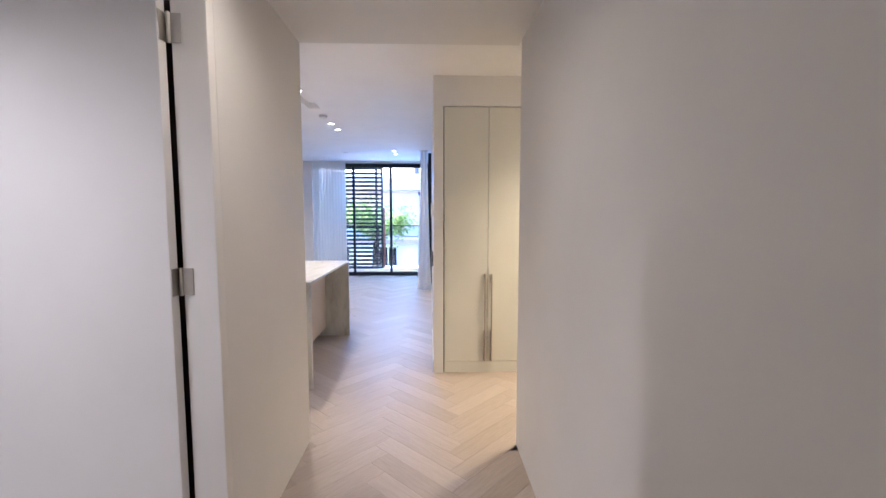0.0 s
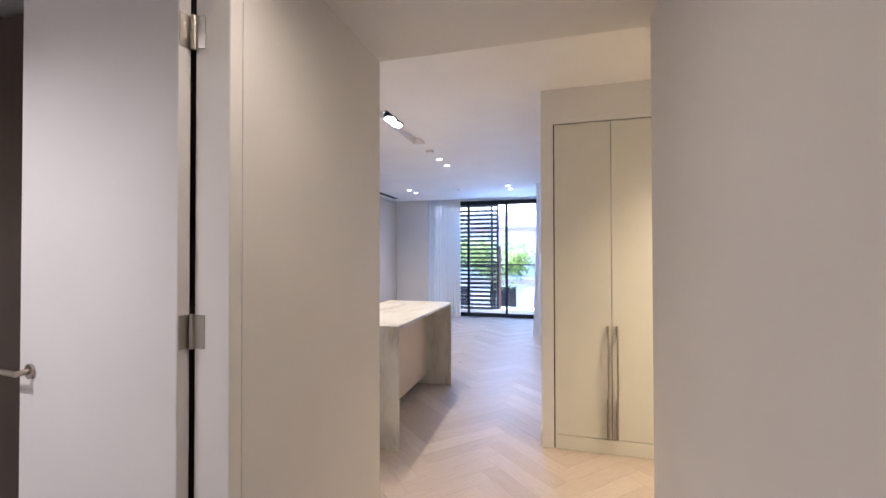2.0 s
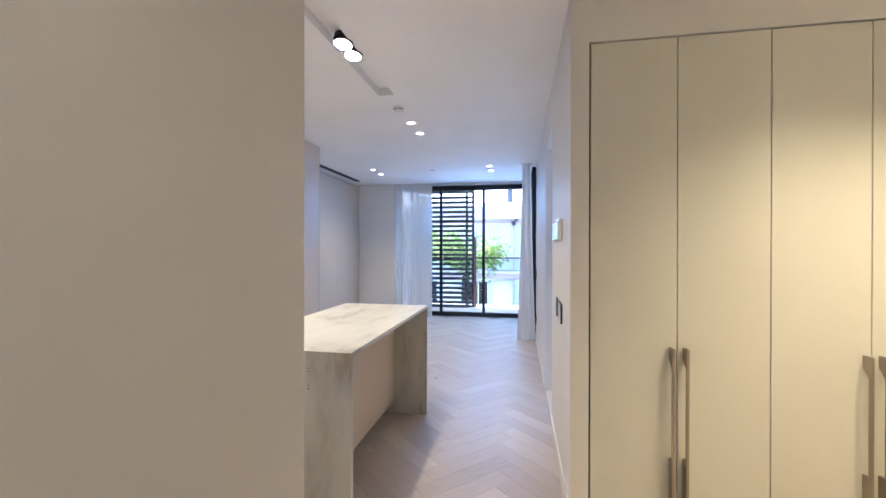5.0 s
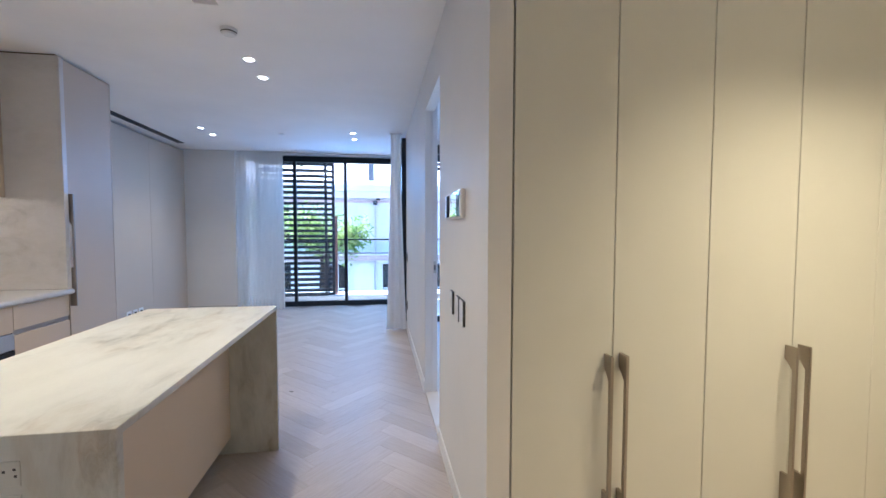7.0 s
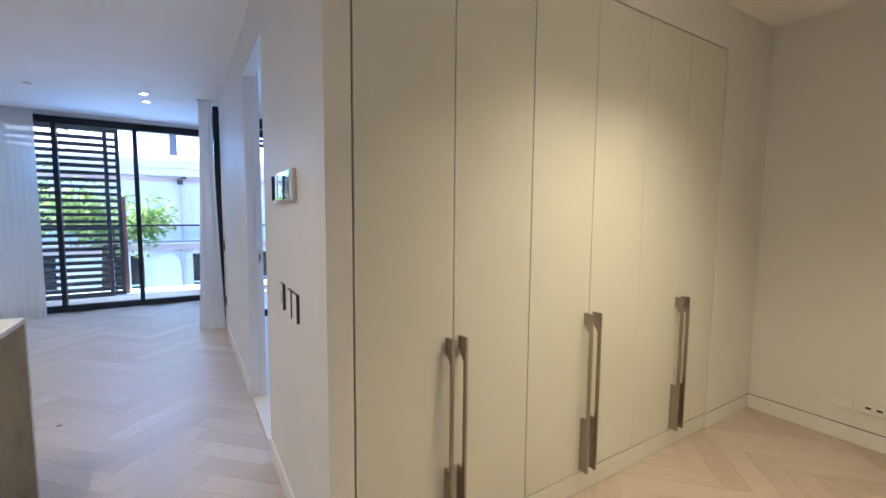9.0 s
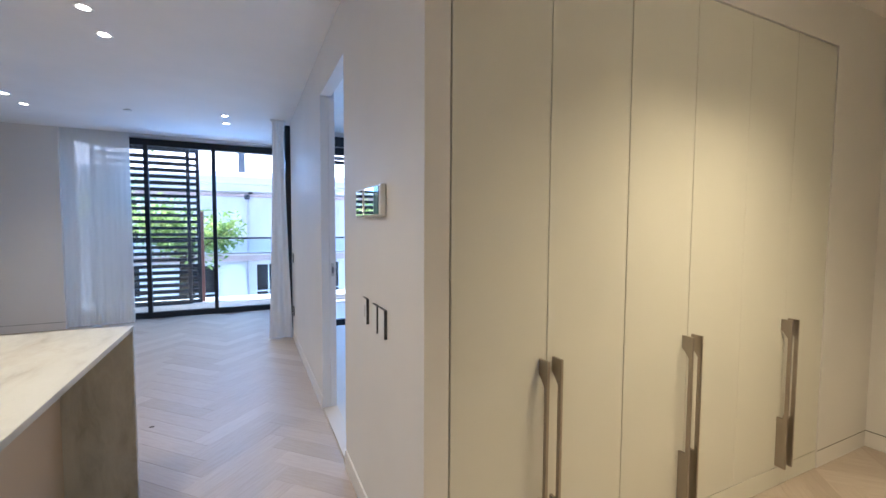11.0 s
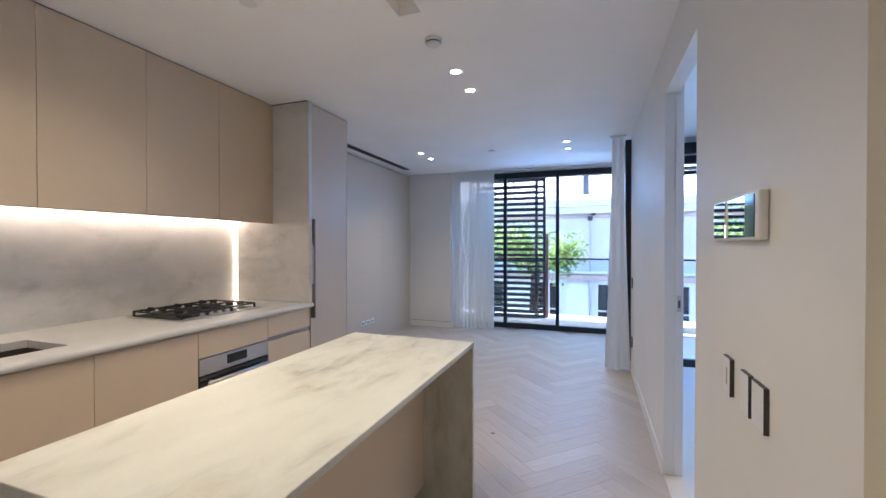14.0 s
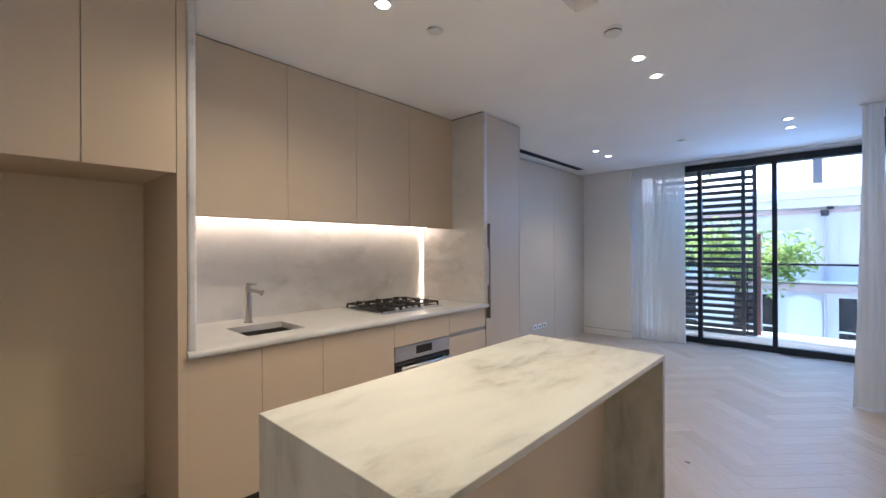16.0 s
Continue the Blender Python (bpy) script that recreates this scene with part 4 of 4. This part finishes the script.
louvre(-2.62, -1.345, 10.36, "dark timber-look louvre screen outside the window")
louvre(-2.50, -1.215, 10.44, "dark timber-look louvre screen on the outer track")
structure("screen_track", M_SHUTTER, [((-4.2, 4.2), (10.32, 10.49), (2.662, 2.70))], "dark track over the louvre screens", "track")
rp = thing("rusty_post", (-1.19, 10.50, 0.115), "rust-red steel post beside the louvre screens", "post")
slab("shaft", M_RUST, (-1.225, -1.175), (10.495, 10.55), (0.1155, 1.65), rp, 0.004)
structure("slab_over", M_CONCRETE, [((-4.2, 4.2), (9.97, 10.20), (2.702, 2.95)), ((0.12, 4.2), (8.40, 9.97), (2.702, 2.95))], "concrete slab edge over the balcony", "slab")
structure("roof_over", M_CONCRETE, [((-3.9, 3.4), (-2.8, 9.97), (2.952, 3.1))], "concrete slab over the rooms", "slab")
structure("own_facade", M_RENDER, [((-9.0, -4.2), (9.97, 10.2), (-4.0, 5.0)), ((4.2, 9.0), (8.6, 10.2), (-4.0, 5.0)), ((-4.2, 4.2), (10.0, 10.9), (-4.0, -0.27)),
                                   ((3.30, 4.2), (8.3, 8.5), (W0, 2.95)), ((-4.2, -3.601), (9.80, 9.97), (W0, 2.95))],
          "pale rendered wall of the apartment building", "facade")

# ---- street and the house opposite ----
structure("ground", M_ASPHALT, [((-400, 400), (10.9, 600), (-4.3, -4.0)), ((-400, 400), (-400, 10.9), (-4.6, -4.3))], "grey asphalt street", "ground")
structure("pavement", M_CONCRETE, [((-60, 60), (16.5, 20.0), (-4.0, -3.86))], "pale concrete footpath", "pavement")

hs = thing("house_opposite", (0, 20, -4), "pale rendered terrace house with cornices across the street", "house")
FYO = 20.0
bm = bmesh.new()
WINS = []
for k in range(-4, 5):
    xc = 0.22 + 2.3 * k
    WINS.append((xc - 0.42, xc + 0.42))
# wall cut by window openings on two floors
xs = [-12.0]
for a, b in WINS:
    xs += [a, b]
xs.append(12.0)
for i in range(len(xs) - 1):
    a, b = xs[i], xs[i + 1]
    if i % 2 == 0:
        box(bm, (a, b), (FYO, FYO + 0.35), (-4.0, 3.2))
    else:
        for z0, z1 in ((-4.0, -2.2), (-0.1, 0.7), (2.2, 3.2)):
            box(bm, (a, b), (FYO, FYO + 0.35), (z0, z1))
part("wall", bm, M_RENDER, hs)
for a, b in WINS:
    for z0, z1 in ((-2.2, -0.1), (0.7, 2.2)):
        if z0 > 0 and a > -4:
            slab("blank_panel", M_RENDER, (a, b), (FYO + 0.04, FYO + 0.3), (z0, z1), hs, 0)
            continue
        w = slab("window_frame", M_MOULD, (a, b), (FYO + 0.12, FYO + 0.17), (z0, z0 + 0.07), hs, 0)
        slab("pane", M_BLACKGLASS, (a, b), (FYO + 0.18, FYO + 0.20), (z0 + 0.07, z1), w, 0)
        slab("sash_bar", M_MOULD, ((a + b) / 2 - 0.025, (a + b) / 2 + 0.025), (FYO + 0.13, FYO + 0.17), (z0 + 0.07, z1), w, 0)
        slab("sash_bar", M_MOULD, (a, b), (FYO + 0.135, FYO + 0.165), ((z0 + z1) / 2 - 0.03, (z0 + z1) / 2 + 0.03), w, 0)
for name, mat, y, z in (("cornice", M_MOULD, 0.45, (2.95, 3.22)), ("cornice_lower", M_MOULD, 0.25, (2.68, 2.95)), ("string_course", M_PINK, 0.14, (0.07, 0.29)),
                        ("string_moulding", M_MOULD, 0.2, (0.29, 0.40)), ("frieze_band", M_PINK, 0.06, (2.50, 2.60))):
    slab(name, mat, (-12, 12), (FYO - y, FYO - 0.001), z, hs, 0.01)
slab("parapet", M_MOULD, (-12, 12), (FYO + 0.001, FYO + 0.3), (3.22, 3.42), hs, 0.01)
for k in range(-4, 4):
    xc, hw = -0.98 + 2.3 * k, 0.41
    bm = bmesh.new()
    arch = [(xc - hw, -4.0), (xc - hw, -0.42)] + [(xc - hw * math.cos(math.pi * i / 10) ** 1, -0.42 + 0.36 * math.sin(math.pi * i / 10)) for i in range(1, 10)] + [(xc + hw, -0.42), (xc + hw, -4.0)]
    sweep_plate(bm, arch, "y", FYO - 0.07, FYO - 0.001)
    part("arched_panel", bm, M_MOULD, hs, "pale arched wall panel")
bm = bmesh.new()
tube(bm, (-0.50, FYO - 0.06, -4.0), (-0.50, FYO - 0.06, 2.5), 0.035, n=10)
dp = part("downpipe", bm, M_PIPE, hs, "pale grey rainwater pipe")
bm = bmesh.new()
box(bm, (-0.59, -0.41), (FYO - 0.16, FYO - 0.002), (2.40, 2.58), 0.02)
box(bm, (-0.46, -0.30), (FYO - 0.11, FYO - 0.003), (2.60, 2.70), 0.02)
part("hopper", bm, M_SHUTTER, dp, "dark rainwater hopper")
bm = bmesh.new()
vs = [bm.verts.new(c) for c in ((-12, FYO + 0.3, 3.40), (12, FYO + 0.3, 3.40), (12, FYO + 5, 6.0), (-12, FYO + 5, 6.0), (-12, FYO + 0.3, 3.3), (12, FYO + 0.3, 3.3), (12, FYO + 5, 5.9), (-12, FYO + 5, 5.9))]
for q in ((0, 1, 2, 3), (7, 6, 5, 4), (0, 4, 5, 1), (1, 5, 6, 2), (2, 6, 7, 3), (3, 7, 4, 0)):
    bm.faces.new([vs[i] for i in q])
part("roof", bm, M_MOULD, hs)
slab("chimney", M_ROOF, (-0.78, -0.55), (FYO + 0.32, FYO + 0.55), (3.3, 6.0), hs, 0.01)


# ---- trees in the street ----
def tree(x, y, z0, height, crown, seed, label, n_leaves=2600, leaf=0.16):
    rng = random.Random(seed)
    t = thing("street_tree", (x, y, z0), label, "tree")
    bm = bmesh.new()
    limbs = []
    tube(bm, (x, y, z0), (x + 0.15, y, z0 + height * 0.45), 0.16, 0.11, 10)
    fork = Vector((x + 0.15, y, z0 + height * 0.45))
    for _ in range(9):
        d = Vector((rng.uniform(-1, 1), rng.uniform(-0.8, 0.8), rng.uniform(0.35, 1.1))).normalized()
        e = fork + d * crown * rng.uniform(0.7, 1.05)
        tube(bm, fork, e, 0.030, 0.010, 8)
        limbs.append((fork, e))
        for _ in range(3):
            s = fork.lerp(e, rng.uniform(0.4, 0.95))
            d2 = (d + Vector((rng.uniform(-1, 1), rng.uniform(-1, 1), rng.uniform(-0.4, 0.8)))).normalized()
            e2 = s + d2 * crown * rng.uniform(0.3, 0.6)
            tube(bm, s, e2, 0.009, 0.004, 6)
            limbs.append((s, e2))
    part("trunk", bm, M_BARK, t)
    bm = bmesh.new()
    for i in range(n_leaves):
        a, b = rng.choice(limbs)
        c = a.lerp(b, rng.uniform(0.35, 1.05)) + Vector((rng.gauss(0, 0.22), rng.gauss(0, 0.22), rng.gauss(0, 0.20)))
        m = Matrix.Translation(c) @ Euler((rng.uniform(-0.9, 0.9), rng.uniform(-0.9, 0.9), rng.uniform(0, 6.3))).to_matrix().to_4x4()
        L, Wd = leaf * rng.uniform(0.7, 1.3), leaf * 0.42 * rng.uniform(0.7, 1.2)
        pts = [m @ Vector(p) for p in ((-L / 2, 0, -0.02), (-L * 0.1, Wd / 2, 0.015), (L / 2, 0, -0.03), (-L * 0.1, -Wd / 2, 0.015))]
        f = bm.faces.new([bm.verts.new(p) for p in pts])
        f.material_index = 0 if rng.random() < 0.5 else 1
    part("crown", bm, [M_LEAF, M_LEAF2], t, "bright green leaf crown")
    return t


tree(-2.12, 14.8, -4.0, 10.0, 1.22, 3, "leafy bright green street tree beyond the balcony", 1700, 0.20)
tree(-4.7, 15.9, -4.0, 10.2, 2.2, 5, "leafy green street tree behind the louvre screens", 1500, 0.17)

# ---- herringbone boards ----
fl = thing("floor", (0, 0, 0), "limed oak herringbone floor boards", "floor", kind="structure")
bm = bmesh.new()
for x, y in (((-3.60, 0.10), (2.49, 9.99)), ((0.10, 3.12), (2.40, 3.66)), ((-0.97, 0.515), (-2.6, 2.49))):
    box(bm, x, y, (-0.05, -0.0135))
part("underlay", bm, M_SUB, fl)
PL, PW = 0.66, 0.132


def board_mesh():
    bm = bmesh.new()
    uvl = bm.loops.layers.uv.new("UVMap")
    g, c = 0.0002, 0.0006
    lo = [(g, g), (PL - g, g), (PL - g, PW - g), (g, PW - g)]
    hi = [(g + c, g + c), (PL - g - c, g + c), (PL - g - c, PW - g - c), (g + c, PW - g - c)]
    a = [bm.verts.new((x, y, -0.0125)) for x, y in lo]
    b = [bm.verts.new((x, y, -0.0014)) for x, y in lo]
    d = [bm.verts.new((x, y, 0.0)) for x, y in hi]
    for i in range(4):
        j = (i + 1) % 4
        bm.faces.new((a[i], a[j], b[j], b[i]))
        bm.faces.new((b[i], b[j], d[j], d[i]))
    bm.faces.new(d)
    for f in bm.faces:
        for lp in f.loops:
            lp[uvl].uv = (lp.vert.co.x, lp.vert.co.y)
    me = bpy.data.meshes.new("board")
    bm.normal_update()
    bm.to_mesh(me)
    bm.free()
    me.materials.append(M_OAK)
    return me


BOARD = board_mesh()
R2 = math.sqrt(0.5)
boards = []
for n in range(-8, 9):
    for k in range(-30, 80):
        for vert in (0, 1):
            if vert:
                u, v, ang = k * PW, k * PW + 2 * PL * n, 135
                cu, cv = u - PW / 2, v + PL / 2
            else:
                u, v, ang = k * PW, k * PW + 2 * PL * n, 45
                cu, cv = u + PL / 2, v + PW / 2
            sx = -0.762
            cx, cy = (cu - cv) * R2 + sx, (cu + cv) * R2
            inside = (-3.75 < cx < 0.05 and 2.2 < cy < 9.95) or (-0.85 < cx < 3.25 and 2.2 < cy < 3.85) or (-1.05 < cx < 0.6 and -2.3 < cy <= 2.2)
            if inside:
                boards.append(((u - v) * R2 + sx, (u + v) * R2, ang, cx, cy))
ROOMS = [(-3.65, 0.05, 2.42, 9.96), (0.05, 3.22, 2.34, 3.66), (-0.99, 0.60, -2.68, 2.42)]


def covered(px, py):
    return any(x0 <= px <= x1 and y0 <= py <= y1 for x0, x1, y0, y1 in ROOMS)


def corners(x, y, ang):
    m = pose(x, y, 0, 0, 0, ang)
    return [m @ Vector((u * PL, v * PW, 0)) for u, v in ((0, 0), (1, 0), (1, 1), (0, 1), (0.5, 0.5), (0.25, 0.5), (0.75, 0.5))]


whole = [b for b in boards if all(covered(p.x, p.y) for p in corners(*b[:3]))]
cut = [b for b in boards if b not in set(whole)]
near = [b for b in whole if 0.6 < b[4] < 7.9 and -2.1 < b[3]][:300]
keep = set(near)
for x, y, ang, cx, cy in near:
    o = new("board", BOARD)
    o.parent = fl
    o.matrix_basis = pose(x, y, 0, 0, 0, ang)


def laid(b):
    me = BOARD.copy()
    me.transform(pose(b[0], b[1], 0, 0, 0, b[2]))
    return me


rest = bmesh.new()
for b in whole:
    if b not in keep:
        me = laid(b)
        rest.from_mesh(me)
        bpy.data.meshes.remove(me)
# boards that run under a wall are sawn off inside it
for b in cut:
    for x0, x1, y0, y1 in ROOMS:
        piece = bmesh.new()
        me = laid(b)
        piece.from_mesh(me)
        bpy.data.meshes.remove(me)
        for co, no in (((x0, 0, 0), (-1, 0, 0)), ((x1, 0, 0), (1, 0, 0)), ((0, y0, 0), (0, -1, 0)), ((0, y1, 0), (0, 1, 0))):
            bmesh.ops.bisect_plane(piece, geom=piece.verts[:] + piece.edges[:] + piece.faces[:], plane_co=co, plane_no=no, clear_outer=True)
        if piece.faces:
            tmp = bpy.data.meshes.new("piece")
            piece.to_mesh(tmp)
            rest.from_mesh(tmp)
            bpy.data.meshes.remove(tmp)
        piece.free()
o = part("boards_beyond", rest, M_OAK, fl)
tagged(o, kind="stuff")
